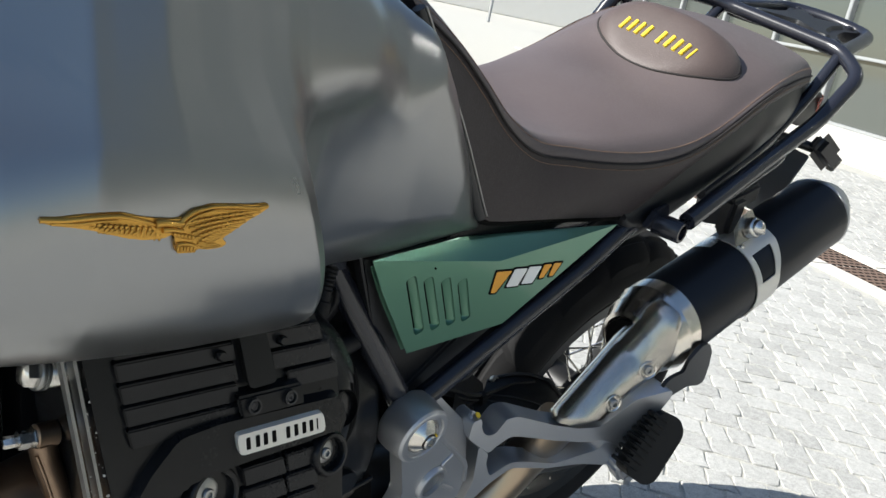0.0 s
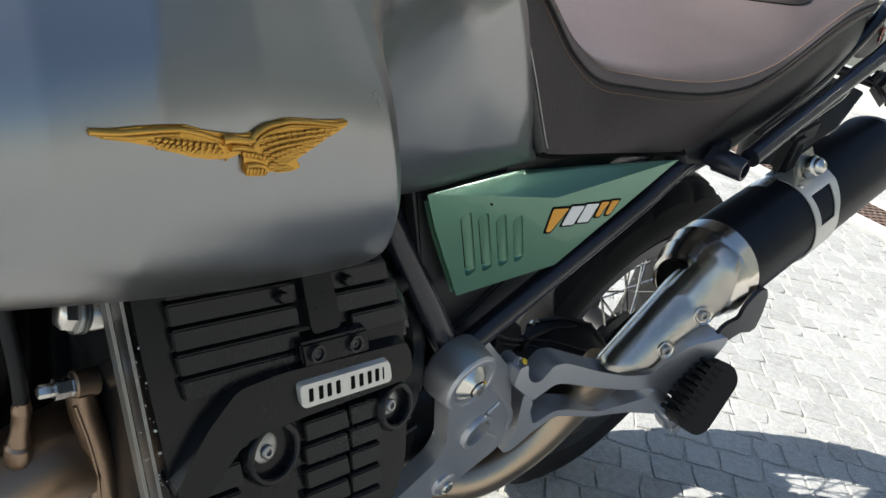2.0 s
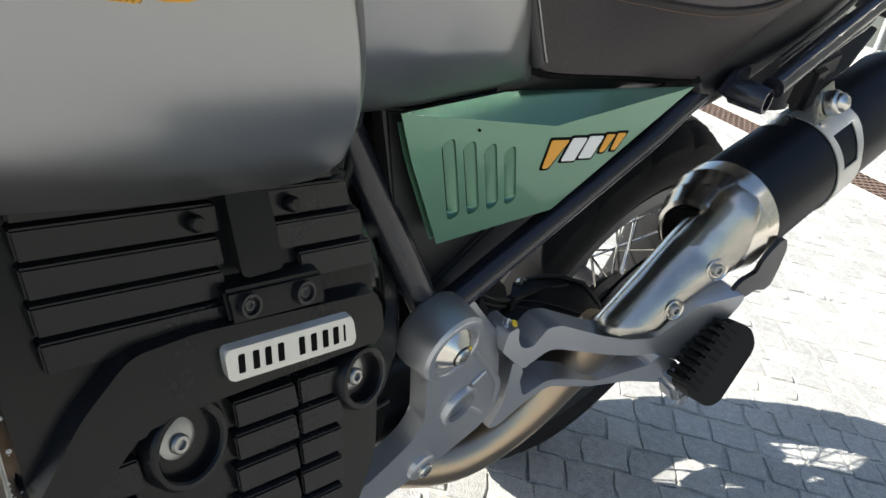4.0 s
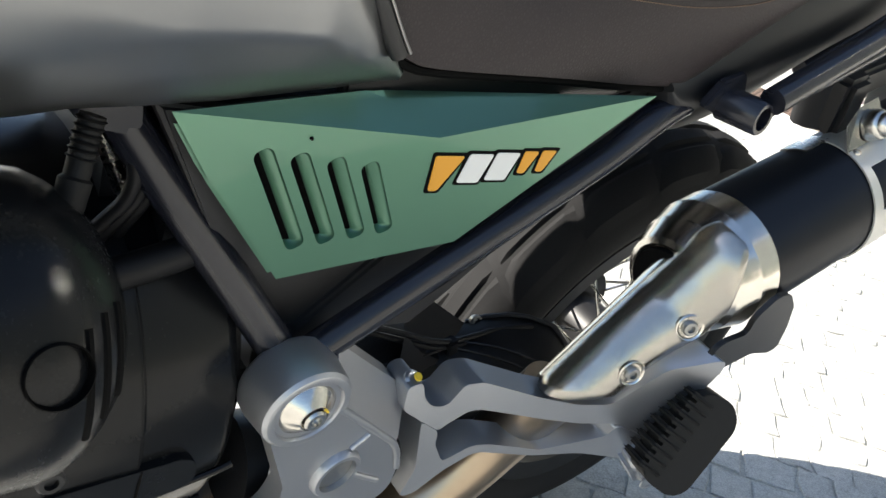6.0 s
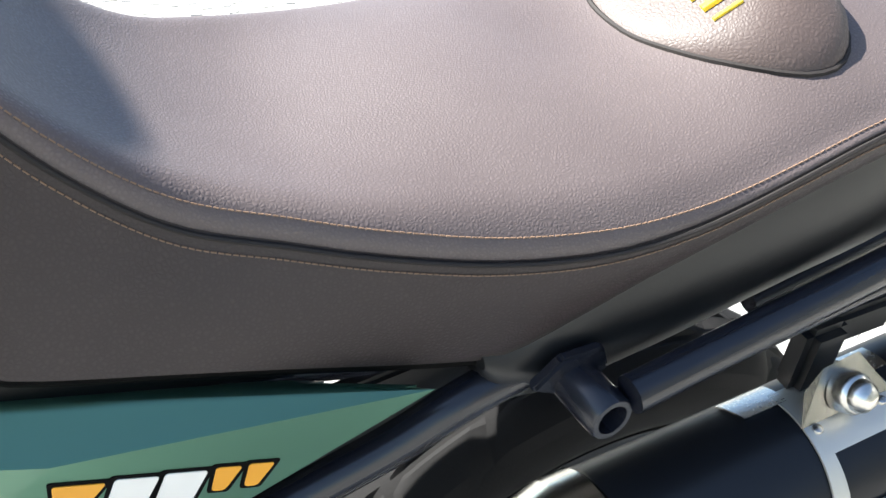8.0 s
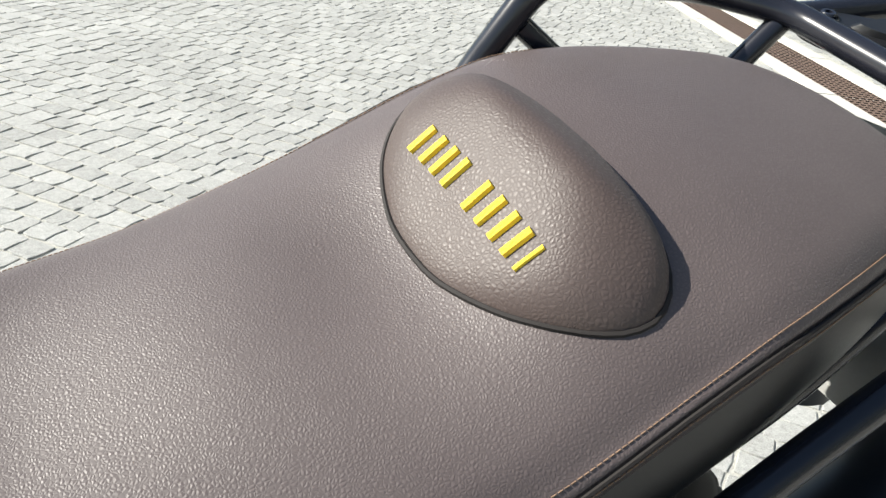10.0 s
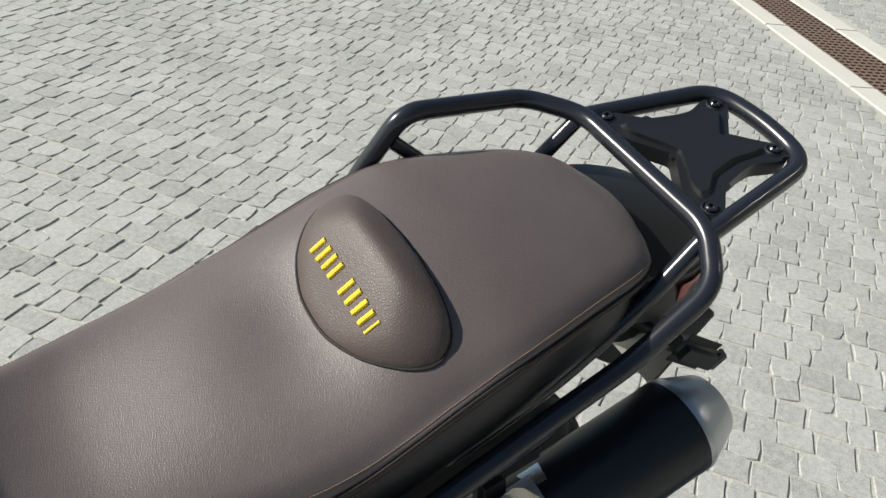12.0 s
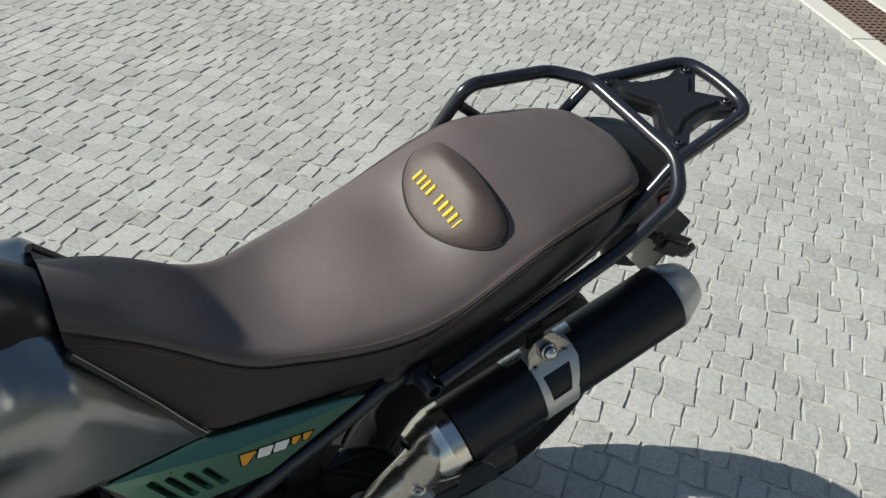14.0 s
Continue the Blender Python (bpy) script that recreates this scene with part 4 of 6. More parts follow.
def build_shield():
    """Half shell over the pipe: slanted lower end, rounded upper end."""
    bm = bmesh.new()
    rows = []
    n = 44
    for i in range(n + 1):
        t = i / n
        row = []
        for k in range(37):
            b = radians(-100 + 205 * k / 36)
            side = math.sin(b)
            lo = -0.088 + 0.034 * ((1 + side) / 2) ** 2
            hi = 0.112 - 0.036 * max(0.0, side) ** 2.2
            ends = -0.007 * max(0.0, (t - 0.88) / 0.12) ** 2.4 - 0.0040 * max(0.0, (0.06 - t) / 0.06) ** 2
            row.append(shield_point(lo + (hi - lo) * t, b, ends))
        rows.append(row)
    loft(bm, rows, closed=False)
    bmesh.ops.solidify(bm, geom=list(bm.faces), thickness=-0.0022)
    return part("heat_shield", bm, STEEL, bike, "brushed steel heat shield", sharp=60)


shield = build_shield()
back = [SHIELD_P + SHIELD_D * s - SHIELD_N * 0.0125 + SHIELD_M * (lin(RISE, s) - 0.010) for s in (-0.082, -0.03, 0.03, 0.085)]
part("shield_back", tube(back, (0.0180, 0.0180), 28, 0.0), STEEL, shield, "bright steel back of the heat shield")
for s, side in ((0.0345, 0.646), (-0.0241, 0.80)):
    b = math.asin(side)
    p, d = shield_point(s, b), (SHIELD_N * side + SHIELD_M * math.cos(b) * 1.3).normalized()
    part("cup", lathe(p - d * 0.0016, d, [(0.0, 0.0120), (0.0022, 0.0120), (0.0028, 0.0110), (0.0022, 0.0098), (0.0010, 0.0090), (0.0010, 0)], 28), STEEL_RING, shield)
    socket_bolt(p - d * 0.0004, d, 0.0066, shield, "shield_bolt", BOLT_DARK, 0.004)
socket_bolt((-0.2211, -0.1925, 0.6785), (-0.55, -0.80, 0.25), 0.0085, shield, "collar_bolt")
part("shielded_pipe", tube([(-0.312, -0.178, 0.490), (-0.297, -0.197, 0.540), (-0.262, -0.198, 0.582), (-0.208, -0.190, 0.645)], 0.0195, 20, 0.03), PIPE, bike, "heat-tinted pipe under the shield")
part("link_pipe", tube([(-0.58, -0.050, 0.310), (-0.415, -0.138, 0.315), (-0.348, -0.156, 0.368), (-0.312, -0.166, 0.440), (-0.312, -0.186, 0.510)], 0.0285, 24, 0.06), PIPE, bike,
     "heat-tinted exhaust link pipe")

# -- cast foot rest carrier --
def cast(name, outline, y0, y1, parent, bevel=0.004, fil=0.008, label="", mat=None):
    return part(name, plate(smooth_outline(outline, fil), y0, y1, bevel, segments=3), mat or CAST, parent, label, sharp=45)


carrier = cast("foot_rest_carrier", [(-0.594, 0.552), (-0.586, 0.570), (-0.560, 0.580), (-0.540, 0.570), (-0.5325, 0.545), (-0.459, 0.481), (-0.448, 0.448), (-0.4475, 0.419), (-0.507, 0.389),
                                     (-0.566, 0.372), (-0.690, 0.300), (-0.735, 0.312), (-0.740, 0.345), (-0.660, 0.378), (-0.600, 0.410), (-0.562, 0.442), (-0.556, 0.464)],
               -0.1715, -0.151, bike, 0.004, 0.009, "grey cast aluminium foot rest carrier")
HUB, HUB_D = Vector((-0.5600, -0.1390, 0.5490)), (0, -1, 0)
part("hub", lathe(HUB, HUB_D, [(-0.003, 0.0), (-0.003, 0.034), (0.000, 0.0360), (0.008, 0.0365), (0.029, 0.0342), (0.0325, 0.0335), (0.0350, 0.0312), (0.0355, 0.0300), (0.0355, 0.0262), (0.034, 0.0252), (0.026, 0.0245), (0.026, 0)], 64), CAST, carrier, sharp=24)
part("hub_gap", lathe(HUB, HUB_D, [(0.0265, 0.0244), (0.0268, 0.0232), (0.0268, 0)], 48), DECAL_BLACK, carrier, "dark gap round the pivot cap")
bm = lathe(HUB, HUB_D, [(0.026, 0.0222), (0.031, 0.0222), (0.0325, 0.0215), (0.0405, 0.0118), (0.0415, 0.0108), (0.0415, 0.0100), (0.037, 0.0095), (0.037, 0)], 48)
part("pivot_cap", bm, STEEL_RING, carrier, "conical steel pivot cap")
socket_bolt((-0.5600, -0.1790, 0.5490), (0, -1, 0), 0.0084, carrier)
for a in (0.55, 0.75, 0.95):
    q = Vector((-0.5600 + 0.0098 * math.cos(a), -0.1810, 0.5490 + 0.0098 * math.sin(a)))
    part("paint_mark", lathe(q, HUB_D, [(0, 0.0012), (0.0006, 0.0010), (0.0006, 0)], 8), YELLOW, carrier)
# shoulder that falls back from the plate towards the frame


def shoulder_y(x, z):
    across = ((x + 0.5325) * 0.064 + (z - 0.545) * 0.0735) / 0.0975
    return -0.1700 + 0.85 * max(0.0, across)


bm = plate(smooth_outline([(-0.5345, 0.5455), (-0.459, 0.4800), (-0.4490, 0.4990), (-0.4560, 0.5200), (-0.4960, 0.5520), (-0.5300, 0.5800)], 0.004), shoulder_y, -0.125, 0.003)
part("shoulder", bm, CAST, carrier, sharp=40)
bm = lathe((0, 0, 0), (0, -1, 0), [(0, 0.0215), (0.006, 0.0205), (0.0075, 0.0190), (0.0075, 0.0158), (-0.003, 0.0150), (-0.003, 0)], 36)
bmesh.ops.transform(bm, matrix=pose(-0.5155, -0.1700, 0.4705, 0, 32, 0) @ Matrix.Diagonal((0.90, 1, 1.06, 1)), verts=bm.verts)
part("eyelet", bm, CAST, carrier)
bm = lathe((0, 0, 0), (0, -1, 0), [(0, 0.0150), (0.0008, 0.0150), (0.0008, 0)], 28)
bmesh.ops.transform(bm, matrix=pose(-0.5155, -0.1722, 0.4705, 0, 32, 0) @ Matrix.Diagonal((0.90, 1, 1.06, 1)), verts=bm.verts)
part("eyelet_hole", bm, BOLT_DARK, carrier, "dull grey bore")
for q in ((-0.5315, -0.1715, 0.3985), (-0.625, -0.1715, 0.352)):
    part("boss", lathe(q, (0, -1, 0), [(0, 0.016), (0.004, 0.015), (0.006, 0.012), (0.006, 0)], 24), CAST, carrier)
    socket_bolt((q[0], q[1] - 0.006, q[2]), (0, -1, 0), 0.0078, carrier)
part("web", tube([(-0.5080, -0.1722, 0.4925), (-0.4950, -0.1722, 0.5040)], 0.0026, 10), CAST, carrier)
part("web", tube([(-0.4970, -0.1722, 0.4610), (-0.4670, -0.1722, 0.4410)], 0.0026, 10), CAST, carrier)
part("web", tube([(-0.5320, -0.1722, 0.5420), (-0.4600, -0.1722, 0.4795), (-0.4500, -0.1722, 0.4500)], 0.0030, 10), CAST, carrier)

ARM_LINE = [(-0.48, -0.158), (-0.44, -0.163), (-0.40, -0.174), (-0.36, -0.190), (-0.32, -0.212), (-0.28, -0.238), (-0.24, -0.272)]


def arm_y(x, z):
    return spline(ARM_LINE, x)


def arm_plate(name, outline, front, back, parent, bevel=0.004, fil=0.010, label="", mat=None):
    return part(name, plate(smooth_outline(outline, fil), lambda x, z: arm_y(x, z) - front, lambda x, z: arm_y(x, z) + back, bevel, segments=3), mat or CAST, parent, label, sharp=45)


# the arm: an open casting with a deep upper and a lower flange round its window
TOP_RIM = [(-0.4555, 0.504), (-0.4590, 0.529), (-0.4470, 0.533), (-0.4400, 0.516), (-0.4300, 0.5045), (-0.4170, 0.5045), (-0.4085, 0.5285), (-0.394, 0.5315), (-0.345, 0.5212), (-0.314, 0.5205), (-0.290, 0.528),
           (-0.268, 0.578), (-0.240, 0.604), (-0.232, 0.594), (-0.246, 0.545), (-0.256, 0.512)]
LOW_RIM = [(-0.252, 0.478), (-0.295, 0.4670), (-0.328, 0.4545), (-0.374, 0.4510), (-0.394, 0.4270), (-0.412, 0.3970), (-0.4237, 0.3945), (-0.4195, 0.4306), (-0.4336, 0.4883)]
WINDOW_UP = [(-0.2600, 0.506), (-0.2790, 0.5100), (-0.3050, 0.5005), (-0.3350, 0.4980), (-0.3870, 0.5015), (-0.3955, 0.4990), (-0.4100, 0.4830), (-0.4140, 0.4760)]
WINDOW_LOW = [(-0.4140, 0.4755), (-0.4120, 0.4600), (-0.3985, 0.4380), (-0.3790, 0.4590), (-0.3660, 0.4615), (-0.3240, 0.4625), (-0.2815, 0.4935), (-0.2780, 0.5085), (-0.2590, 0.5055)]
arm = arm_plate("foot_rest_arm", TOP_RIM + WINDOW_UP + [(-0.4336, 0.4883)], 0.0, 0.030, bike, 0.0030, 0.005, "grey cast aluminium passenger foot rest arm")
arm_plate("lower_flange", WINDOW_LOW + LOW_RIM, 0.0004, 0.030, arm, 0.0022, 0.005)
part("adjuster", lathe((-0.4500, -0.1480, 0.520), (0.1, -0.5, 1), [(0, 0.0085), (0.010, 0.0080), (0.012, 0.006), (0.012, 0.0035), (0.009, 0.0030), (0.009, 0)], 16), CAST, arm)
part("paint_mark", lathe((-0.4480, -0.1550, 0.5330), (0.1, -0.5, 1), [(0, 0.0040), (0.0012, 0.0034), (0.0012, 0)], 10), YELLOW, arm)
# hinge ears
bm = bmesh.new()
HM = Matrix.Translation((-0.252, -0.262, 0.480)) @ pose(0, 0, 0, 0, -43, -14)
box((0.030, 0.030, 0.036), (0, 0, 0), (0, 0, 0), 0.006, bm, 3)
bmesh.ops.transform(bm, matrix=HM, verts=bm.verts)
part("hinge_ear", bm, CAST, arm)
part("hinge_pin", lathe((-0.2515, -0.2780, 0.468), (-0.2, -1, 0), [(0, 0.0080), (0.0015, 0.0080), (0.0015, 0.0062), (0.0006, 0.006), (0.0006, 0)], 20), CAST, arm)


# rubber peg, folded up
def build_peg():
    way = Vector((0.053, 0.010, 0.088)).normalized()
    side = Vector((0.62, -0.62, -0.30))
    side = (side - way * side.dot(way)).normalized()
    nor = way.cross(side)
    m = Matrix((way, side, nor)).transposed().to_4x4()
    m.translation = Vector((-0.253, -0.279, 0.529))
    bm = bmesh.new()
    flat = smooth_outline([(-0.046, -0.016), (0.044, -0.016), (0.048, 0.014), (0.034, 0.028), (-0.034, 0.028), (-0.046, 0.018)], 0.015, 5)
    plate(flat, -0.016, 0.016, 0.008, bm, 4)
    for q in bm.verts:
        q.co = Vector((q.co.x, q.co.z, -q.co.y))
    bmesh.ops.transform(bm, matrix=m, verts=bm.verts)
    peg = part("peg_rubber", bm, RUBBER, arm, "black ribbed rubber peg", sharp=50)
    for k in range(9):
        bm = bmesh.new()
        box((0.0056, 0.026, 0.038), (-0.036 + 0.0088 * k, -0.012, 0.0), (0, 0, 0), 0.0026, bm, 3)
        bmesh.ops.transform(bm, matrix=m, verts=bm.verts)
        part("rib", bm, RUBBER, peg)
    return peg


build_peg()
# black heel guard behind the arm
bm = plate(smooth_outline([(-0.2445, 0.5807), (-0.2431, 0.6071), (-0.2319, 0.6129), (-0.2017, 0.6152), (-0.2059, 0.6326), (-0.1875, 0.6531), (-0.167, 0.6519), (-0.1455, 0.6357), (-0.1288, 0.6087), (-0.1183, 0.5802), (-0.1325, 0.5773), (-0.1676, 0.5848), (-0.1942, 0.5802), (-0.2313, 0.5723)], 0.005), -0.262, -0.257, 0.0012, holes=([(-0.2245, 0.5888), (-0.2144, 0.5957), (-0.1978, 0.5818)], [(-0.2048, 0.5955), (-0.1846, 0.5982), (-0.1939, 0.587)], [(-0.174, 0.5948), (-0.1632, 0.602), (-0.1506, 0.5899)]))
part("heel_guard", bm, BLACK, bike, "black stamped steel heel guard with three cut-outs")

# -- rear wheel --
AXLE = Vector((0.060, 0.022, 0.325))
wheel = tagged(new("rear_wheel"), "")
wheel.parent = bike
wheel.matrix_basis = pose(*AXLE)


def build_wheel():
    seg = 120
    half = [(0.0, 0.3210), (0.024, 0.3180), (0.046, 0.3090), (0.064, 0.2940), (0.073, 0.2760), (0.0745, 0.2600), (0.069, 0.2430), (0.058, 0.2310)]
    prof = [(-y, r) for y, r in half[::-1]] + half[1:]
    # carcass a little below the blocks, so that the gaps between them are real
    tyre = part("tyre", lathe((0, 0, 0), (0, 1, 0), [(y * 0.985, r - (0.0045 if r > 0.279 else 0.0)) for y, r in prof], seg), TYRE, wheel, "black rubber tyre with wide curved tread blocks", sharp=60)
    crown = [(0.0, 0.3210), (0.024, 0.3180), (0.046, 0.3090), (0.060, 0.2985), (0.068, 0.2870)]

    def block(a0, a1, y0, y1, side, sweep):
        """A tread block between two curved gaps, from y0 to y1 across the crown."""
        bm = bmesh.new()
        rings = []
        for i in range(7):
            u = i / 6
            row = []
            for k in range(7):
                y = y0 + (y1 - y0) * k / 6
                a = a0 + (a1 - a0) * u + sweep * (y / 0.068) ** 1.6
                edge = min(u, 1 - u) < 0.01 or k in (0, 6)
                r = lin(crown, y) - (0.0060 if edge else 0.0)
                row.append((r * math.cos(a), side * y, r * math.sin(a)))
            rings.append(row)
        loft(bm, rings, closed=False)
        bmesh.ops.recalc_face_normals(bm, faces=bm.faces)
        return part("tread_block", bm, TYRE, tyre, sharp=25)

    n = 17
    for i in range(n):
        for side in (-1, 1):
            a = 2 * math.pi * (i + 0.5 * (side > 0)) / n
            gap = 0.0030
            block(a + gap, a + 2 * math.pi / n - gap, 0.0262, 0.0675, side, 0.11)
            block(a + gap, a + 2 * math.pi / n - gap, 0.0010, 0.0248, side, 0.11)
    bm = bmesh.new()
    lathe((0, 0, 0), (0, 1, 0), [(-0.060, 0.203), (-0.064, 0.2325), (-0.059, 0.2335), (-0.056, 0.220), (-0.046, 0.212), (-0.02, 0.198), (0.02, 0.198), (0.046, 0.212), (0.056, 0.220), (0.059, 0.2335),
                                 (0.064, 0.2325), (0.060, 0.203), (0.052, 0.196), (0.02, 0.188), (-0.02, 0.188), (-0.052, 0.196), (-0.060, 0.203)], seg, bm)
    part("rim", bm, RIM, wheel, "black spoked rim")
    # hub takes the rim's black: the shade inside the wheel is in its colour
    bm = lathe((0, 0, 0), (0, 1, 0), [(-0.075, 0.0), (-0.075, 0.030), (-0.05, 0.045), (-0.045, 0.062), (-0.035, 0.062), (-0.03, 0.038), (0.03, 0.038), (0.035, 0.070), (0.05, 0.070), (0.05, 0.0)], 48)
    part("hub", bm, RIM, wheel, "cast hub, blackened in place of shade")
    for i in range(36):
        a = 2 * math.pi * i / 36
        s = -1 if i % 2 else 1
        b = a + (0.42 if (i // 2) % 2 else -0.42)
        bm = tube([(0.058 * math.cos(b), s * 0.042, 0.058 * math.sin(b)), (0.214 * math.cos(a), -s * 0.046, 0.214 * math.sin(a))], 0.0020, 8)
        part("spoke", bm, CHROME, wheel)
    for i in range(36):
        a = 2 * math.pi * i / 36
        s = -1 if i % 2 else 1
        bm = tube([(0.207 * math.cos(a), -s * 0.056, 0.207 * math.sin(a)), (0.196 * math.cos(a), -s * 0.049, 0.196 * math.sin(a))], 0.0034, 8)
        part("spoke_nipple", bm, CHROME, wheel)
    # disc in engine black, its colour standing in for shade the sun misses
    bm = lathe((0, 0, 0), (0, 1, 0), [(-0.090, 0.080), (-0.090, 0.130), (-0.085, 0.130), (-0.085, 0.080), (-0.090, 0.080)], 60)
    part("brake_disc", bm, ENGINE, wheel, "brake disc, darkened in place of shade")


build_wheel()
# swing arm on this side, drive shaft on the other
part("swing_arm", tube([(-0.56, -0.10, 0.42), (-0.30, -0.125, 0.40), (-0.06, -0.125, 0.345), (0.065, -0.115, 0.325)], (0.040, 0.030), 20, 0.08), BLACK, bike, "black swing arm", sharp=50)
part("drive_housing", tube([(-0.56, 0.10, 0.34), (-0.25, 0.125, 0.265), (0.088, 0.115, 0.285)], (0.034, 0.036), 20, 0.08), BLACK, bike, "black drive shaft housing")
# far side of the bike, which shades the wheel: side panel, cover and frame tubes
for name, src, mat in (("side_panel", side_panel, GREEN),):
    me = src.data.copy()
    me.transform(Matrix.Diagonal((1, -1, 1, 1)))
    me.flip_normals()
    ob = new(name, me)
    ob.parent = bike
    ob["label"] = "satin green side panel on the far side"
part("frame_tube", tube([(-0.715, 0.050, 0.777), (-0.650, 0.093, 0.683), (-0.548, 0.159, 0.539)], 0.0145), TUBE, bike, "black enamelled frame tube")
part("frame_tube", tube([(-0.575, 0.138, 0.548), (-0.500, 0.149, 0.627), (-0.385, 0.166, 0.745), (-0.262, 0.152, 0.786)], 0.0125, fillet=0.05), TUBE, bike, "black enamelled frame tube")
part("inner_panel", plate([(-0.600, 0.640), (-0.553, 0.572), (-0.50, 0.545), (-0.395, 0.600), (-0.315, 0.690), (-0.25, 0.745), (-0.285, 0.772), (-0.60, 0.72)], 0.128, 0.108, 0.003), BLACK_TRIM, bike, "black plastic panel under the frame tube")
# unseen plate, added to keep the sun off the tyre's crown
part("tyre_shade_plate", plate([(-0.325, 0.678), (-0.20, 0.672), (-0.09, 0.700), (0.00, 0.750), (0.08, 0.840), (-0.25, 0.800), (-0.28, 0.765)], 0.112, 0.104, 0.002), BLACK_TRIM, bike, "unseen black plate added to shade the tyre")

# -- engine --
def face_y(x, z):
    return -0.258 - 0.50 * (0.73 - z)


def build_head():
    outline = smooth_outline([(-0.983, 0.800), (-0.840, 0.800), (-0.823, 0.788), (-0.803, 0.748), (-0.800, 0.730), (-0.798, 0.690), (-0.800, 0.655), (-0.825, 0.615), (-0.860, 0.590), (-0.946, 0.590), (-0.957, 0.650),
                              (-0.975, 0.750)], 0.010)
    bm = plate(outline, lambda x, z: face_y(x, z) + 0.0045, lambda x, z: -0.150, 0.006, segments=3)
    head = part("valve_cover", bm, ENGINE, bike, "black finned valve cover with dusty specks", sharp=40)

    def rib(corners, lift=0.0, name="fin", mat=None, bev=0.0019):
        b = plate(corners, lambda x, zz: face_y(x, zz) - lift, lambda x, zz: face_y(x, zz) + 0.014, bev)
        return part(name, b, mat or ENGINE, head)

    def bar(x0, x1, z, h=0.0082, lift=0.0):
        # planks laid like shingles: proud at the upper edge, flush at the lower one
        b = plate([(x0, z), (x1, z), (x1 + 0.004, z - h), (x0 + 0.003, z - h)], lambda x, zz: face_y(x, zz) + 0.0030 - lift - 0.0024 * (zz - z + h) / h,
                  lambda x, zz: face_y(x, zz) + 0.014, 0.0008)
        return part("fin", b, ENGINE, head)

    # long upper fins, broken by a strap in the middle
    for k in range(5):
        bar(-0.966 + 0.0020 * k, -0.888 + 0.0010 * k, 0.7880 - 0.0119 * k, 0.0114, 0.001)
    for k, (x0, x1, z) in enumerate(((-0.869, -0.829, 0.791), (-0.864, -0.819, 0.779), (-0.859, -0.811, 0.766), (-0.847, -0.805, 0.753))):
        bar(x0, x1, z, 0.0118, 0.001)
    rib(smooth_outline([(-0.887, 0.792), (-0.867, 0.792), (-0.857, 0.751), (-0.878, 0.750)], 0.003), 0.004, "strap_fin", bev=0.002)
    for x, z in ((-0.897, 0.770), (-0.851, 0.772)):
        part("fin_boss", lathe((x, face_y(x, z) + 0.002, z), (0, -1, 0.4), [(0, 0.0035), (0.005, 0.0035), (0.0065, 0.0025), (0.0065, 0)], 14), ENGINE, head)
    # shelf with the badge and its two screws
    rib(smooth_outline([(-0.968, 0.690), (-0.948, 0.716), (-0.928, 0.7325), (-0.900, 0.735), (-0.803, 0.733), (-0.800, 0.712), (-0.890, 0.709), (-0.925, 0.706), (-0.955, 0.680)], 0.006), 0.0045, "shelf", bev=0.0035)
    rib([(-0.888, 0.7475), (-0.838, 0.7475), (-0.836, 0.7345), (-0.885, 0.7345)], 0.0055, "screw_plate", bev=0.0015)
    for x in (-0.877, -0.849):
        part("screw_cup", lathe((x, face_y(x, 0.741) - 0.005, 0.741), (0, -0.9, 0.4), [(0, 0.0052), (0.003, 0.0050), (0.003, 0.0038), (0.001, 0.0035), (0.001, 0)], 20), BLACK, head)
        socket_bolt((x, face_y(x, 0.741) - 0.005, 0.741), (0, -0.9, 0.4), 0.0028, head, "screw", TUBE)
    badge = rib(smooth_outline([(-0.8915, 0.7285), (-0.8235, 0.7285), (-0.8215, 0.7165), (-0.8895, 0.7165)], 0.0028), 0.0085, "badge", BADGE, 0.0008)
    badge["label"] = "silver badge with dark marks"
    for k, x in enumerate((-0.8835, -0.8765, -0.8705, -0.8640, -0.8530, -0.8465, -0.8400, -0.8340, -0.8290)):
        wd = 0.0016 if k != 8 else 0.0006
        b = plate([(x - wd, 0.7260), (x + wd, 0.7260), (x + wd + 0.0003, 0.7190), (x - wd + 0.0003, 0.7190)], lambda xx, z: face_y(xx, z) - 0.0089, lambda xx, z: face_y(xx, z) - 0.004, 0.0003)
        part("badge_mark", b, DECAL_BLACK, badge)
    # lower fins round the two plug wells
    for k in range(5):
        z = 0.7030 - 0.0130 * k
        bar(-0.884, -0.8525, z, 0.0122, 0.002)
        bar(-0.8505, -0.826, z + 0.0005, 0.0122, 0.002)
    for k in range(5):
        z = 0.694 - 0.0150 * k
        bar(-0.950 - 0.004 * k, -0.926 + 0.006 * max(0, k - 1), z, 0.0140, 0.001)
    for x, z, r in ((-0.9050, 0.6930, 0.0145), (-0.8125, 0.6950, 0.0115)):
        b = lathe((x, face_y(x, z), z), (0.1, -0.9, 0.42), [(-0.010, r + 0.005), (0.0005, r + 0.0045), (0.0028, r + 0.003), (0.0030, r + 0.001), (0.0020, r), (-0.010, r * 0.94), (-0.010, 0)], 36)
        part("plug_well", b, ENGINE, head)
        part("well_shade", lathe((x + 0.001, face_y(x, z) + 0.0085, z), (0.1, -0.9, 0.42), [(0, r * 0.9), (0.003, r * 0.88), (0.003, 0)], 30), DECAL_BLACK, head)
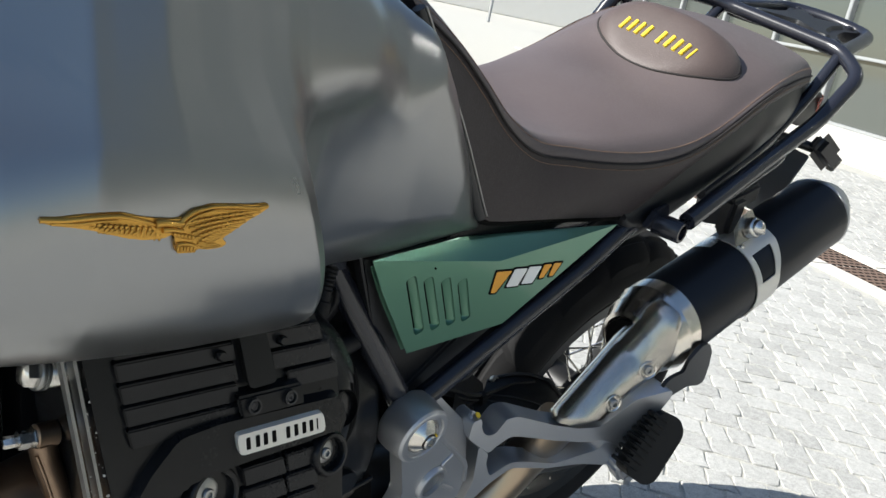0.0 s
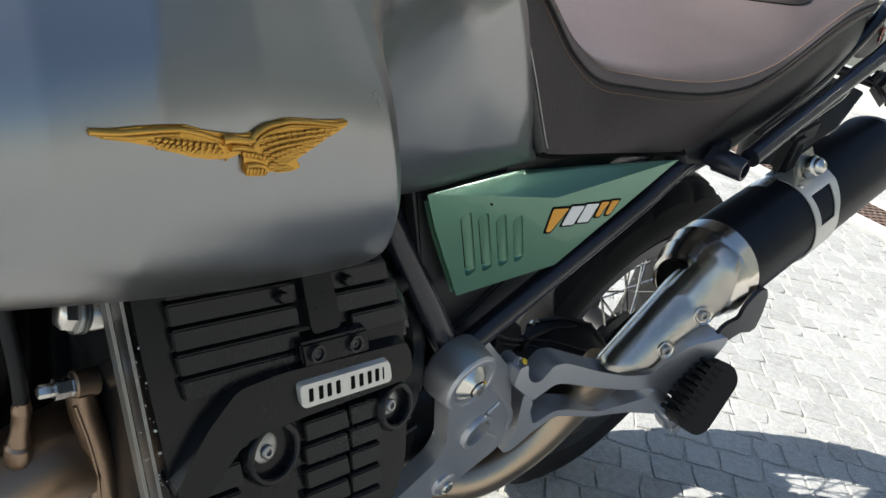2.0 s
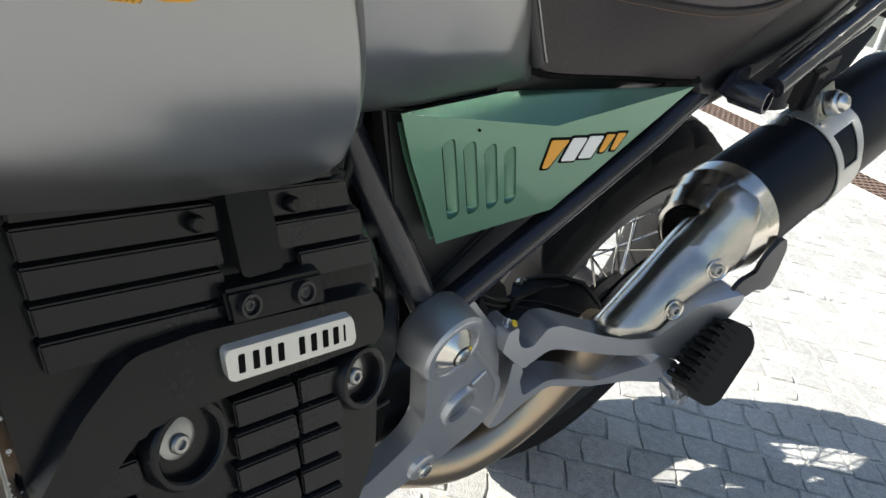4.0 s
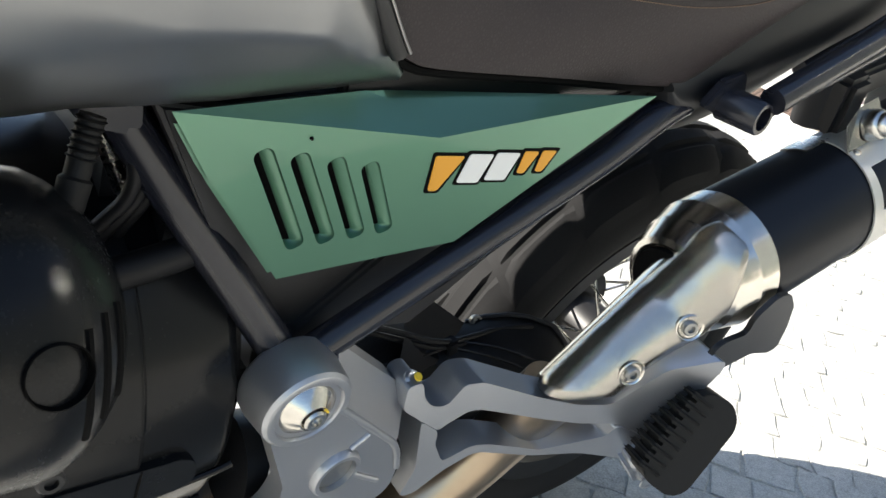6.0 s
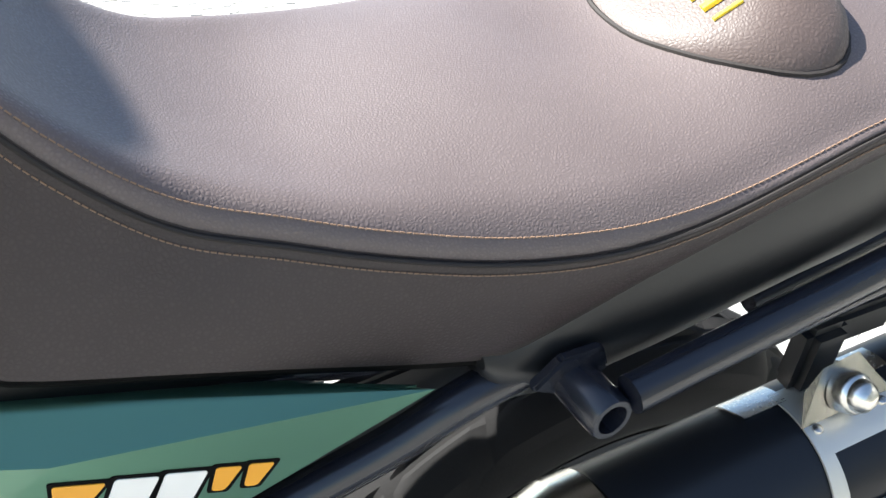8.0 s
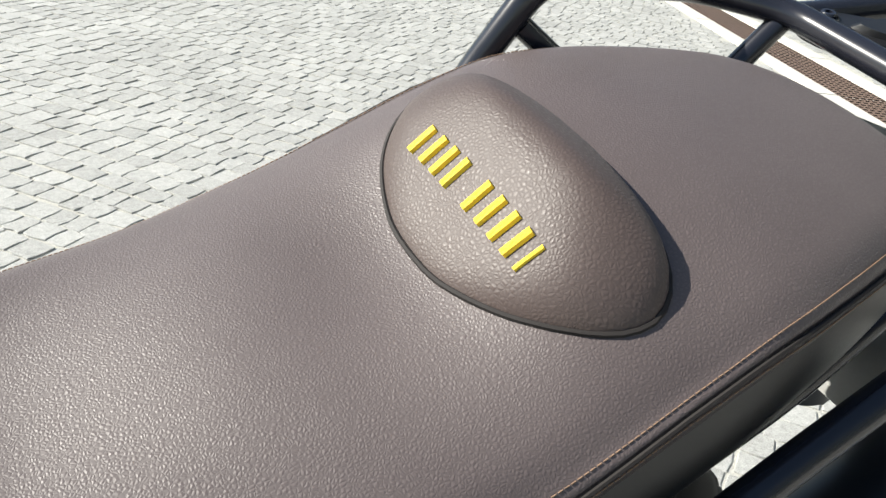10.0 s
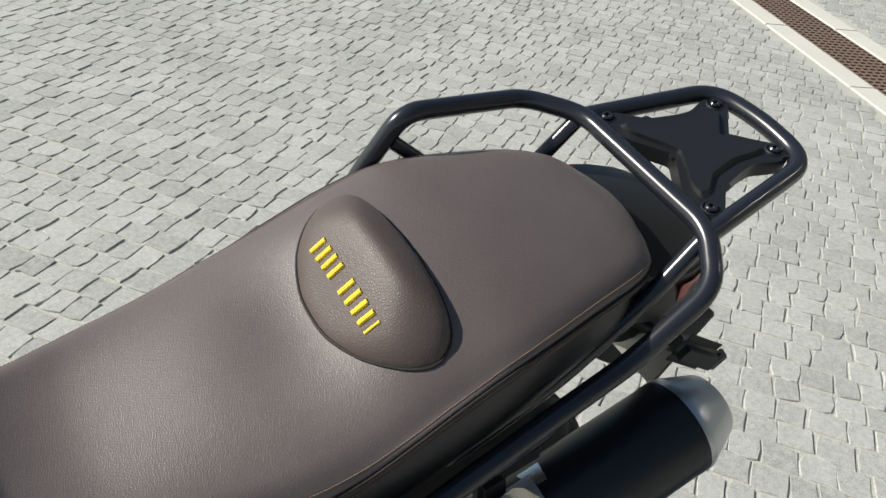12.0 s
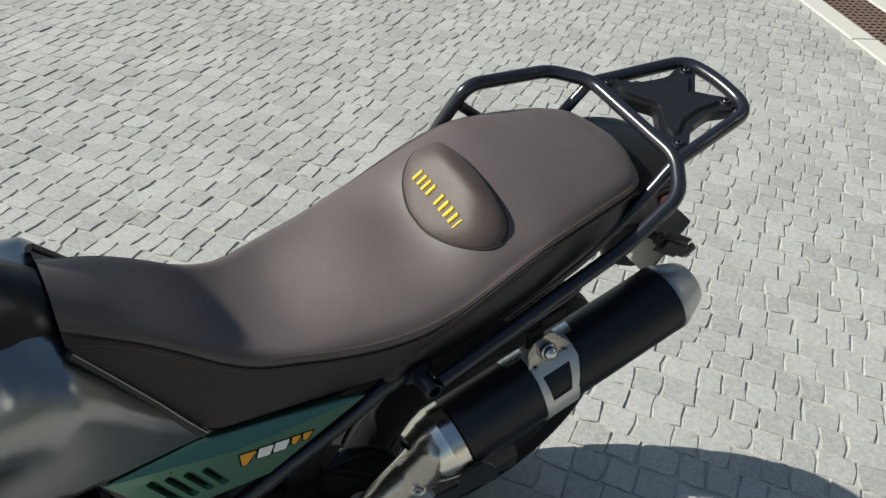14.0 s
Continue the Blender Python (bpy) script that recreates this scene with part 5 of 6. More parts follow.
        part("plug_washer", lathe((x - 0.003, face_y(x, z) + 0.0055, z), (0.1, -0.9, 0.42), [(0, 0.0090), (0.002, 0.0086), (0.003, 0.006), (0.003, 0)], 24), BOLT_DARK, head)
        socket_bolt((x - 0.003, face_y(x, z) + 0.0020, z), (0.1, -0.9, 0.42), 0.0042, head, mat=BOLT_DARK)
    # gasket edges at the front of the cover
    for x, w in ((-0.9790, 0.014), (-0.9850, 0.009)):
        b = bmesh.new()
        box((0.0017, w, 0.215), (x + 0.010, -0.262, 0.690), (-26.5, -8.5, 0), 0.001, b)
        part("gasket_edge", b, BOLT_DARK, head)
    # dust specks
    b = bmesh.new()
    rng = random.Random(4)
    for _ in range(260):
        x = -0.978 + 0.045 * rng.random() ** 1.4
        z = 0.60 + 0.17 * rng.random()
        s = 0.0003 + 0.0007 * rng.random() ** 2
        bmesh.ops.create_cone(b, cap_ends=True, segments=5, radius1=s, radius2=s * 0.5, depth=0.0004,
                              matrix=Matrix.Translation((x, face_y(x, z) + 0.0056, z)) @ pose(0, 0, 0, 65, 0, rng.random() * 360))
    tagged(part("dust", b, DUST, head), kind="stuff")
    return head


build_head()
# cylinder and fins behind the cover
for k in range(6):
    part("cylinder_fin", box((0.17 - 0.006 * k, 0.006, 0.18), (-0.885, -0.140 + 0.014 * k, 0.665), (-20, 0, 0), 0.003), ENGINE, bike, "black cylinder fin")
part("cylinder", box((0.13, 0.16, 0.15), (-0.885, -0.08, 0.650), (-20, 0, 0), 0.02), ENGINE, bike, "black engine cylinder")
part("engine_front", box((0.24, 0.17, 0.42), (-1.075, 0.0, 0.55), (0, 0, 0), 0.03), ENGINE, bike, "black engine front and frame")
# crankcase and gearbox
bm = bmesh.new()
box((0.36, 0.26, 0.26), (-0.80, 0, 0.46), (0, 0, 0), 0.04, bm, 4)
crank = part("crankcase", bm, ENGINE, bike, "black engine crankcase", sharp=45)
bm = lathe((-0.79, 0, 0.505), (1, 0, 0), [(0, 0.0), (0, 0.150), (0.05, 0.155), (0.128, 0.155), (0.131, 0.151), (0.185, 0.150), (0.193, 0.146), (0.197, 0.138), (0.200, 0.11), (0.22, 0.10), (0.24, 0.0)], 64)
part("gearbox_housing", bm, ENGINE, crank, sharp=45)
part("gearbox_base", box((0.17, 0.22, 0.24), (-0.635, 0.0, 0.41), (0, 0, 0), 0.03), ENGINE, crank)
part("housing_joint", lathe((-0.663, 0, 0.505), (1, 0, 0), [(0, 0.150), (0.0, 0.1555), (0.0015, 0.1525), (0.0030, 0.1525), (0.004, 0.150)], 64), ENGINE, crank)
# raised pad across the joint and short ribs, following the round housing
def on_housing(x, z, lift):
    return -math.sqrt(max(0.0, 0.1505 ** 2 - (z - 0.505) ** 2)) - lift


pad_line = smooth_outline([(-0.720, 0.510), (-0.632, 0.513), (-0.624, 0.506), (-0.622, 0.488), (-0.630, 0.480), (-0.720, 0.474)], 0.004)
part("housing_pad", plate(pad_line, lambda x, z: on_housing(x, z, 0.0065), lambda x, z: on_housing(x, z, -0.010), 0.0018), ENGINE, crank)
part("pad_groove", tube([(-0.661, on_housing(-0.661, z, 0.0063), z) for z in (0.511, 0.500, 0.490, 0.480)], 0.0009, 6, 0.0), DECAL_BLACK, crank)
for pts in (((-0.645, 0.471), (-0.600, 0.482), (-0.592, 0.486)), ((-0.700, 0.566), (-0.664, 0.5685)), ((-0.655, 0.420), (-0.598, 0.432))):
    part("housing_rib", tube([(x, on_housing(x, z, 0.001), z) for x, z in pts], 0.0026, 8, 0.004), ENGINE, crank)
socket_bolt((-0.722, -0.170, 0.545), (0, -1, 0.1), 0.008, crank, "housing_bolt", BLACK)
# slotted round cover behind the valve cover
CP = Vector((-0.800, -0.135, 0.631))
COVER_R = [(0.0, 0.079), (0.030, 0.0815), (0.058, 0.0815), (0.070, 0.0790), (0.080, 0.0735), (0.090, 0.0650), (0.099, 0.0545), (0.106, 0.0410), (0.110, 0.024), (0.112, 0.0)]
cover = part("slotted_cover", lathe(CP, (1, 0, 0), COVER_R, 80), ENGINE, bike, "black round cover with slots", sharp=50)


def on_cover(s, a, lift):
    r = lin(COVER_R, s) + lift
    return CP + Vector((s, -r * math.cos(radians(a)), r * math.sin(radians(a))))


for s, a0, a1 in ((0.0760, -8, 37), (0.0860, -5, 42), (0.0955, -3, 46)):
    part("slot", tube([on_cover(s, a0 + (a1 - a0) * k / 10, -0.0012) for k in range(11)], 0.0028, 8, 0.0), DECAL_BLACK, cover)
part("port", lathe(on_cover(0.0605, 24, -0.012), (0.06, -0.91, 0.41), [(0, 0.0150), (0.0125, 0.0150), (0.0132, 0.0158), (0.0138, 0.0150), (0.0122, 0.0142), (0.0060, 0.0136), (0.0060, 0)], 36), DECAL_BLACK, cover)
# spark plug boot and lead
boot = part("plug_boot", tube([(-0.700, -0.108, 0.736), (-0.704, -0.112, 0.722), (-0.709, -0.120, 0.706), (-0.714, -0.127, 0.690)], (0.0066, 0.0066), 18, 0.01), RUBBER, bike, "black ribbed rubber plug boot")
for k in range(6):
    part("boot_ring", lathe((-0.7005 - 0.0010 * k, -0.1085 - 0.0012 * k, 0.735 - 0.0036 * k), (-0.25, -0.30, -0.92), [(0, 0.0062), (0.0010, 0.0078), (0.0022, 0.0062)], 18), RUBBER, boot)
part("boot_end", lathe((-0.7085, -0.119, 0.708), (-0.28, -0.38, -0.88), [(0, 0.0060), (0.002, 0.0085), (0.016, 0.0080), (0.021, 0.0058), (0.021, 0)], 18), RUBBER, boot)
part("plug_stem", tube([(-0.714, -0.127, 0.690), (-0.718, -0.132, 0.678)], 0.0030, 10), CHROME, boot)
# hoses between engine and frame
for pts, r in (
        ([(-0.70, -0.075, 0.742), (-0.672, -0.090, 0.715), (-0.665, -0.095, 0.680), (-0.690, -0.085, 0.640)], 0.0045),
        ([(-0.695, -0.070, 0.742), (-0.664, -0.085, 0.715), (-0.657, -0.090, 0.678), (-0.680, -0.080, 0.635)], 0.0045),
        ([(-0.690, -0.065, 0.742), (-0.656, -0.080, 0.715), (-0.649, -0.085, 0.676), (-0.668, -0.075, 0.632)], 0.0045),
        ([(-0.75, -0.09, 0.615), (-0.68, -0.105, 0.628), (-0.62, -0.100, 0.640), (-0.58, -0.06, 0.66)], 0.0105),
        ([(-0.68, -0.08, 0.615), (-0.64, -0.09, 0.590), (-0.62, -0.09, 0.555)], 0.006)):
    part("hose", tube(pts, r, 10, 0.02), HOSE, bike, "black rubber hose")
part("hose_clip", lathe((-0.712, -0.098, 0.6215), (1, 0.2, 0.15), [(0, 0.0115), (0.0, 0.0125), (0.010, 0.0125), (0.010, 0.0115)], 20), CHROME, bike)
part("rod", tube([(-0.690, -0.050, 0.735), (-0.650, -0.055, 0.640)], 0.006, 12), CHROME, bike, "bright metal rod")
for pts, r in (
        ([(-0.50, -0.080, 0.480), (-0.4754, -0.080, 0.4719), (-0.425, -0.080, 0.4626), (-0.379, -0.080, 0.4654), (-0.327, -0.076, 0.466), (-0.278, -0.080, 0.4800), (-0.240, -0.088, 0.480)], 0.0024),
        ([(-0.46, -0.070, 0.520), (-0.396, -0.078, 0.499), (-0.362, -0.080, 0.4839), (-0.3356, -0.080, 0.4760), (-0.2855, -0.080, 0.4790), (-0.2655, -0.081, 0.4800), (-0.235, -0.090, 0.484)], 0.0030),
        ([(-0.46, -0.068, 0.512), (-0.396, -0.076, 0.490), (-0.362, -0.079, 0.4760), (-0.3356, -0.080, 0.4695), (-0.2855, -0.081, 0.4730), (-0.2655, -0.082, 0.4745), (-0.235, -0.092, 0.478)], 0.0030)):
    part("cable", tube(pts, r, 8, 0.03), HOSE, bike, "black cable")
part("cable_tie", box((0.012, 0.012, 0.018), (-0.331, -0.080, 0.4710), (0, -20, 0), 0.002), HOSE, bike)
# moulded guard that arches in front of the tyre, with two raised lines, held by a bolt
lip = [(-0.2900, -0.052, 0.468), (-0.2760, -0.060, 0.479), (-0.2530, -0.068, 0.484), (-0.2310, -0.077, 0.484), (-0.2140, -0.098, 0.486), (-0.2020, -0.122, 0.470), (-0.198, -0.140, 0.445)]
foot = [(-0.372, -0.062, 0.420), (-0.362, -0.082, 0.418), (-0.345, -0.102, 0.414), (-0.325, -0.122, 0.408), (-0.300, -0.140, 0.402), (-0.270, -0.150, 0.396), (-0.245, -0.155, 0.390)]
rows = []
for i in range(11):
    t = i / 10
    rows.append([Vector(a).lerp(Vector(b), t) + Vector((0.0, -0.016, 0.020)) * math.sin(math.pi * t) for a, b in zip(lip, foot)])
bm = bmesh.new()
loft(bm, rows, closed=False)
bmesh.ops.solidify(bm, geom=list(bm.faces), thickness=0.003)
guard = part("tyre_guard", bm, BLACK_TRIM, bike, "black moulded guard in front of the tyre", sharp=60)
for k in (0, 4, 5):
    part("rib", tube([p + Vector((0, -0.0012, 0.0016)) for p in rows[k]], 0.0024 if k == 0 else 0.0013, 8, 0.0), BLACK_TRIM, guard)
socket_bolt((-0.2836, -0.060, 0.4750), (-0.2, -0.75, 0.62), 0.0065, guard, "guard_bolt", BOLT_DARK)
bm = bmesh.new()
rows = [[(-0.352, -0.010, 0.500), (-0.3102, -0.030, 0.476), (-0.2646, -0.032, 0.445)], [(-0.396, -0.080, 0.498), (-0.365, -0.080, 0.470), (-0.3100, -0.080, 0.440)], [(-0.400, -0.090, 0.470), (-0.370, -0.092, 0.440), (-0.320, -0.090, 0.410)]]
loft(bm, rows, closed=False)
bmesh.ops.solidify(bm, geom=list(bm.faces), thickness=0.006)
part("swing_arm_bridge", bm, SATIN_BLACK, bike, "satin black swing arm bridge", sharp=25)
part("swing_arm_boot", lathe((-0.47, -0.03, 0.41), (0.9, -0.1, -0.1), [(0, 0.070), (0.03, 0.078), (0.05, 0.070), (0.08, 0.078), (0.10, 0.070), (0.15, 0.065), (0.20, 0.05)], 32), RUBBER, bike, "black rubber gaiter")
# exhaust header with its clamp, nuts and sensor
part("exhaust_header", tube([(-0.90, -0.160, 0.632), (-1.00, -0.186, 0.628), (-1.06, -0.176, 0.580), (-1.08, -0.12, 0.46)], 0.030, 28, 0.05), BRONZE, bike, "bronze heat-tinted exhaust header")
flange = part("header_flange", tube([(-0.975, -0.190, 0.690), (-0.971, -0.192, 0.672), (-0.963, -0.197, 0.650), (-0.957, -0.200, 0.626), (-0.951, -0.200, 0.590), (-0.950, -0.195, 0.560)], (0.0085, 0.0085), 16, 0.02, flat=1.0), BRONZE, bike, "heat-tinted header clamp")
part("clamp_edge", tube([(-0.980, -0.197, 0.684), (-0.970, -0.203, 0.655), (-0.963, -0.207, 0.628), (-0.957, -0.207, 0.590)], 0.0012, 6, 0.02), BRONZE, flange)
part("clamp_eye", lathe((-0.9800, -0.190, 0.6935), (1, 0.0, -0.03), [(0, 0.0), (0, 0.0070), (0.001, 0.0080), (0.013, 0.0080), (0.014, 0.0070), (0.014, 0)], 20), BRONZE, flange)
union = part("union", lathe((-0.9945, -0.190, 0.7452), (1, 0, -0.22), [(0, 0.0), (0, 0.0045), (0.0008, 0.0062), (0.0020, 0.0080), (0.0085, 0.0086), (0.0085, 0)], 6), CHROME, bike, "bright steel hexagon union")
part("washer", lathe((-0.9862, -0.190, 0.7434), (1, 0, -0.22), [(0, 0.0), (0, 0.0098), (0.0010, 0.0105), (0.0022, 0.0105), (0.0030, 0.0096), (0.0042, 0.0096), (0.0042, 0.0104), (0.0060, 0.0104), (0.0060, 0)], 28), BOLT_DARK, union)
part("sleeve", lathe((-0.9802, -0.190, 0.7424), (1, 0, -0.06), [(0, 0.0), (0, 0.0088), (0.001, 0.0095), (0.030, 0.0095), (0.030, 0)], 28), CHROME, union, "turned steel sleeve")
part("stud", lathe((-0.9985, -0.190, 0.6942), (1, 0.0, -0.06), [(0, 0.0), (0, 0.0030), (0.001, 0.0038), (0.0085, 0.0038), (0.0085, 0.0060), (0.0175, 0.0060), (0.0175, 0.0072), (0.0190, 0.0072), (0.0190, 0.0)], 6), CHROME, bike, "bright stud with nut")
part("sensor", lathe((-1.0065, -0.192, 0.6930), (0.04, 0, -1), [(0, 0), (0, 0.0040), (0.004, 0.0046), (0.005, 0.0052), (0.008, 0.0052), (0.009, 0.0047), (0.024, 0.0050), (0.026, 0.0058), (0.030, 0.0058), (0.032, 0.0075), (0.040, 0.0075), (0.045, 0.006)], 20), BRONZE, bike, "exhaust sensor")
part("sensor_lead", tube([(-1.0065, -0.192, 0.690), (-1.0100, -0.188, 0.715), (-1.0200, -0.165, 0.770)], 0.0042, 10), HOSE, bike)
part("bracket_strip", box((0.0022, 0.020, 0.062), (-0.9600, -0.192, 0.6975), (-8, -10, 0), 0.0008), BOLT_DARK, bike, "thin bright bracket edge")
# turn signals and number plate bracket under the tail
for s in (-1, 1):
    bm = bmesh.new()
    box((0.078, 0.026, 0.044), (0.228, s * 0.150, 0.868), (0, 24, s * 16), 0.0125, bm, 5)
    sig = part("turn_signal", bm, BLACK, bike, "black turn signal with a smoked lens")
    part("stem", tube([(0.17, s * 0.04, 0.865), (0.20, s * 0.09, 0.866), (0.225, s * 0.145, 0.868)], 0.008, 10), BLACK, sig)
    part("lens", box((0.004, 0.015, 0.026), (0.2640, s * 0.1605, 0.8520), (0, 24, s * 16), 0.0018), LENS, sig)
part("plate_bracket", tube([(0.15, 0, 0.88), (0.26, 0, 0.78), (0.33, 0, 0.66)], 0.016, 12, 0.05, flat=2.6), BLACK, bike, "black number plate bracket")
part("plate_back", box((0.005, 0.190, 0.130), (0.315, 0, 0.775), (0, 24, 0), 0.002), BOLT_DARK, bike, "dull metal back of the number plate")
part("plate_lamp", box((0.030, 0.060, 0.022), (0.285, -0.02, 0.850), (0, 24, 0), 0.006), BLACK, bike, "black number plate lamp")
part("under_tail", box((0.30, 0.17, 0.05), (0.02, 0, 0.872), (0, -14, 0), 0.012), BLACK, bike, "black under-tail tray")
part("seat_base", box((0.60, 0.19, 0.03), (-0.26, 0, 0.80), (0, -9, 0), 0.010), BLACK, bike, "black seat base")
part("air_box", box((0.34, 0.17, 0.20), (-0.50, 0, 0.665), (0, 0, 0), 0.03), BLACK, bike, "black air box behind the side panel")

# ---- ground, paving strip and building ----
def paving_material(name, lo, hi, joint):
    """Concrete pavers: stone tone by piece, speckle and soft stains."""
    m = bpy.data.materials.new(name)
    m.use_nodes = True
    n, l = m.node_tree.nodes, m.node_tree.links
    b = n["Principled BSDF"]
    co = n.new("ShaderNodeNewGeometry")
    speck, stain, mid = n.new("ShaderNodeTexNoise"), n.new("ShaderNodeTexNoise"), n.new("ShaderNodeTexNoise")
    speck.inputs["Scale"].default_value, speck.inputs["Detail"].default_value = 300.0, 4.0
    mid.inputs["Scale"].default_value, mid.inputs["Detail"].default_value = 60.0, 5.0
    stain.inputs["Scale"].default_value, stain.inputs["Detail"].default_value = 2.2, 5.0
    for t in (speck, stain, mid):
        l.new(co.outputs["Position"], t.inputs["Vector"])
    info = n.new("ShaderNodeObjectInfo")
    geo = n.new("ShaderNodeNewGeometry")
    add = n.new("ShaderNodeMath")
    l.new(info.outputs["Random"], add.inputs[0])
    l.new(geo.outputs["Random Per Island"], add.inputs[1])
    frac = n.new("ShaderNodeMath")
    frac.operation = "FRACT"
    l.new(add.outputs[0], frac.inputs[0])
    total = None
    for src, k in ((frac.outputs[0], 0.13), (mid.outputs["Fac"], 0.42), (speck.outputs["Fac"], 0.70), (stain.outputs["Fac"], 0.25)):
        mul = n.new("ShaderNodeMath")
        mul.operation = "MULTIPLY_ADD" if total else "MULTIPLY"
        mul.inputs[1].default_value = k
        l.new(src, mul.inputs[0])
        if total:
            l.new(total, mul.inputs[2])
        total = mul.outputs[0]
    rng = n.new("ShaderNodeMapRange")
    rng.inputs["From Min"].default_value, rng.inputs["From Max"].default_value = 0.42, 1.05
    l.new(total, rng.inputs["Value"])
    mix = n.new("ShaderNodeMixRGB")
    mix.inputs["Color1"].default_value, mix.inputs["Color2"].default_value = (*lo, 1), (*hi, 1)
    l.new(rng.outputs[0], mix.inputs["Fac"])
    l.new(mix.outputs[0], b.inputs["Base Color"])
    b.inputs["Roughness"].default_value = 0.85
    bp = n.new("ShaderNodeBump")
    bp.inputs["Strength"].default_value, bp.inputs["Distance"].default_value = 0.8, 0.0025
    l.new(speck.outputs["Fac"], bp.inputs["Height"])
    l.new(bp.outputs[0], b.inputs["Normal"])
    return m


STONE = paving_material("paver_grey", (0.168, 0.168, 0.156), (0.565, 0.561, 0.532), 0)
GRIT = material("joint_grit", (0.44, 0.43, 0.385), 0.95, vary=0.75, vscale=170, grain=420, bump=0.8, depth=0.003)
KERB = material("white_kerb_stone", (0.55, 0.53, 0.48), 0.8, vary=0.08, grain=200, bump=0.3)
BROWN = material("brown_grating", (0.150, 0.100, 0.075), 0.75, vary=0.2, vscale=3, grain=300, bump=0.4)
PLASTER = material("pale_plaster", (0.70, 0.68, 0.63), 0.9, vary=0.05, vscale=1.5, grain=90, bump=0.2)
RENDERED = material("grey_brown_render", (0.33, 0.30, 0.265), 0.9, vary=0.12, vscale=0.8, grain=60, bump=0.2)
FRAME = material("grey_window_frame", (0.30, 0.31, 0.31), 0.45, 0.3)
GLASS = bpy.data.materials.new("facade_glass")
GLASS.use_nodes = True
gb = GLASS.node_tree.nodes["Principled BSDF"]
gb.inputs["Base Color"].default_value = (0.055, 0.062, 0.055, 1)
gb.inputs["Roughness"].default_value = 0.06
gb.inputs["Specular IOR Level"].default_value = 0.9

# the ground sheet reaches the horizon; the stones lie on it
bm = bmesh.new()
bmesh.ops.create_grid(bm, x_segments=1, y_segments=1, size=300)
bmesh.ops.translate(bm, vec=(0, 0, -0.0042), verts=bm.verts)
ground = tagged(part("ground", bm, GRIT), "pale grit and sand joints under the paving", "ground", kind="structure")

STRIP_A, STRIP_DIR = Vector((3.25, 0.62, 0)), Vector((0.44, 0.898, 0)).normalized()
STRIP_N = Vector((STRIP_DIR.y, -STRIP_DIR.x, 0))


def strip_box(name, off, width, length, start, z0, z1, mat, parent=None, bevel=0.004):
    c = STRIP_A + STRIP_DIR * (start + length / 2) + STRIP_N * (off + width / 2)
    bm = bmesh.new()
    box((length, width, z1 - z0), (0, 0, 0), (0, 0, 0), bevel, bm)
    yaw = math.degrees(math.atan2(STRIP_DIR.y, STRIP_DIR.x))
    return part(name, bm, mat, parent, at=pose(c.x, c.y, (z0 + z1) / 2, 0, 0, yaw))


channel = tagged(new("drain_channel"), "brown slotted drain channel between two white stone kerbs", "drain")
for off in (0.0, 0.475):
    for k in range(16):
        strip_box("kerb_stone", off, 0.145, 0.992, -4.0 + k, -0.06, 0.004, KERB, channel)
for k in range(16):
    grate = strip_box("grating", 0.150, 0.320, 0.990, -4.0 + k, -0.05, -0.002, BROWN, channel)
slots = bmesh.new()
for i in range(150):
    for j in range(7):
        c = STRIP_A + STRIP_DIR * (-1.0 + 0.050 * i) + STRIP_N * (0.180 + 0.0435 * j)
        box((0.014, 0.024, 0.004), (c.x, c.y, -0.0015), (0, 0, 63.9), 0, slots)
tagged(part("perforation", slots, DECAL_BLACK, channel), kind="stuff")

# far building with a glass front, plinth and mullions
B0 = Vector((12.6, 3.9, 0))
BD = Vector((0.50, 0.866, 0)).normalized()
BN = Vector((BD.y, -BD.x, 0))
byaw = math.degrees(math.atan2(BD.y, BD.x))
house = tagged(new("office_building"), "office building with a tall grey glass front", "building")


def wall_box(name, s0, s1, d0, d1, z0, z1, mat, bevel=0.01):
    c = B0 + BD * ((s0 + s1) / 2) + BN * ((d0 + d1) / 2)
    bm = box((s1 - s0, d1 - d0, z1 - z0), (0, 0, 0), (0, 0, 0), bevel)
    return part(name, bm, mat, house, at=pose(c.x, c.y, (z0 + z1) / 2, 0, 0, byaw))


wall_box("wall", -30, 8.5, 0.35, 12, 0, 9, PLASTER)
wall_box("plinth", -30, 8.5, -0.35, 0.35, 0, 0.12, KERB)
for k in range(24):
    s = -30 + 1.6 * k
    for z0, z1 in ((0.16, 1.15), (1.20, 3.4), (3.45, 5.6), (5.65, 8.8)):
        wall_box("pane", s + 0.04, s + 1.56, 0.10, 0.13, z0, z1, GLASS, 0)
    wall_box("mullion", s - 0.04, s + 0.04, 0.0, 0.34, 0.12, 8.9, FRAME)
for z in (0.12, 1.15, 3.40, 5.60, 8.80):
    wall_box("transom", -30, 8.5, 0.02, 0.33, z, z + 0.05, FRAME)
# pale forecourt slabs in front of it
court = tagged(new("forecourt"), "pale stone slabs along the building", "pavement", kind="structure")
for k in range(26):
    c = B0 + BD * (-24 + 1.2 * k + 0.6) + BN * -1.5
    part("slab", box((1.19, 2.2, 0.05), (0, 0, 0), (0, 0, 0), 0.006), KERB, court, at=pose(c.x, c.y, -0.012, 0, 0, byaw))
# distant low white building across the square and a thin post
far = tagged(new("white_building"), "long low white building across the square", "building")
part("wall", box((60, 8, 7), (0, 0, 0), (0, 0, 0), 0.05), PLASTER, far, at=pose(36, 44, 3.5, 0, 0, 140))
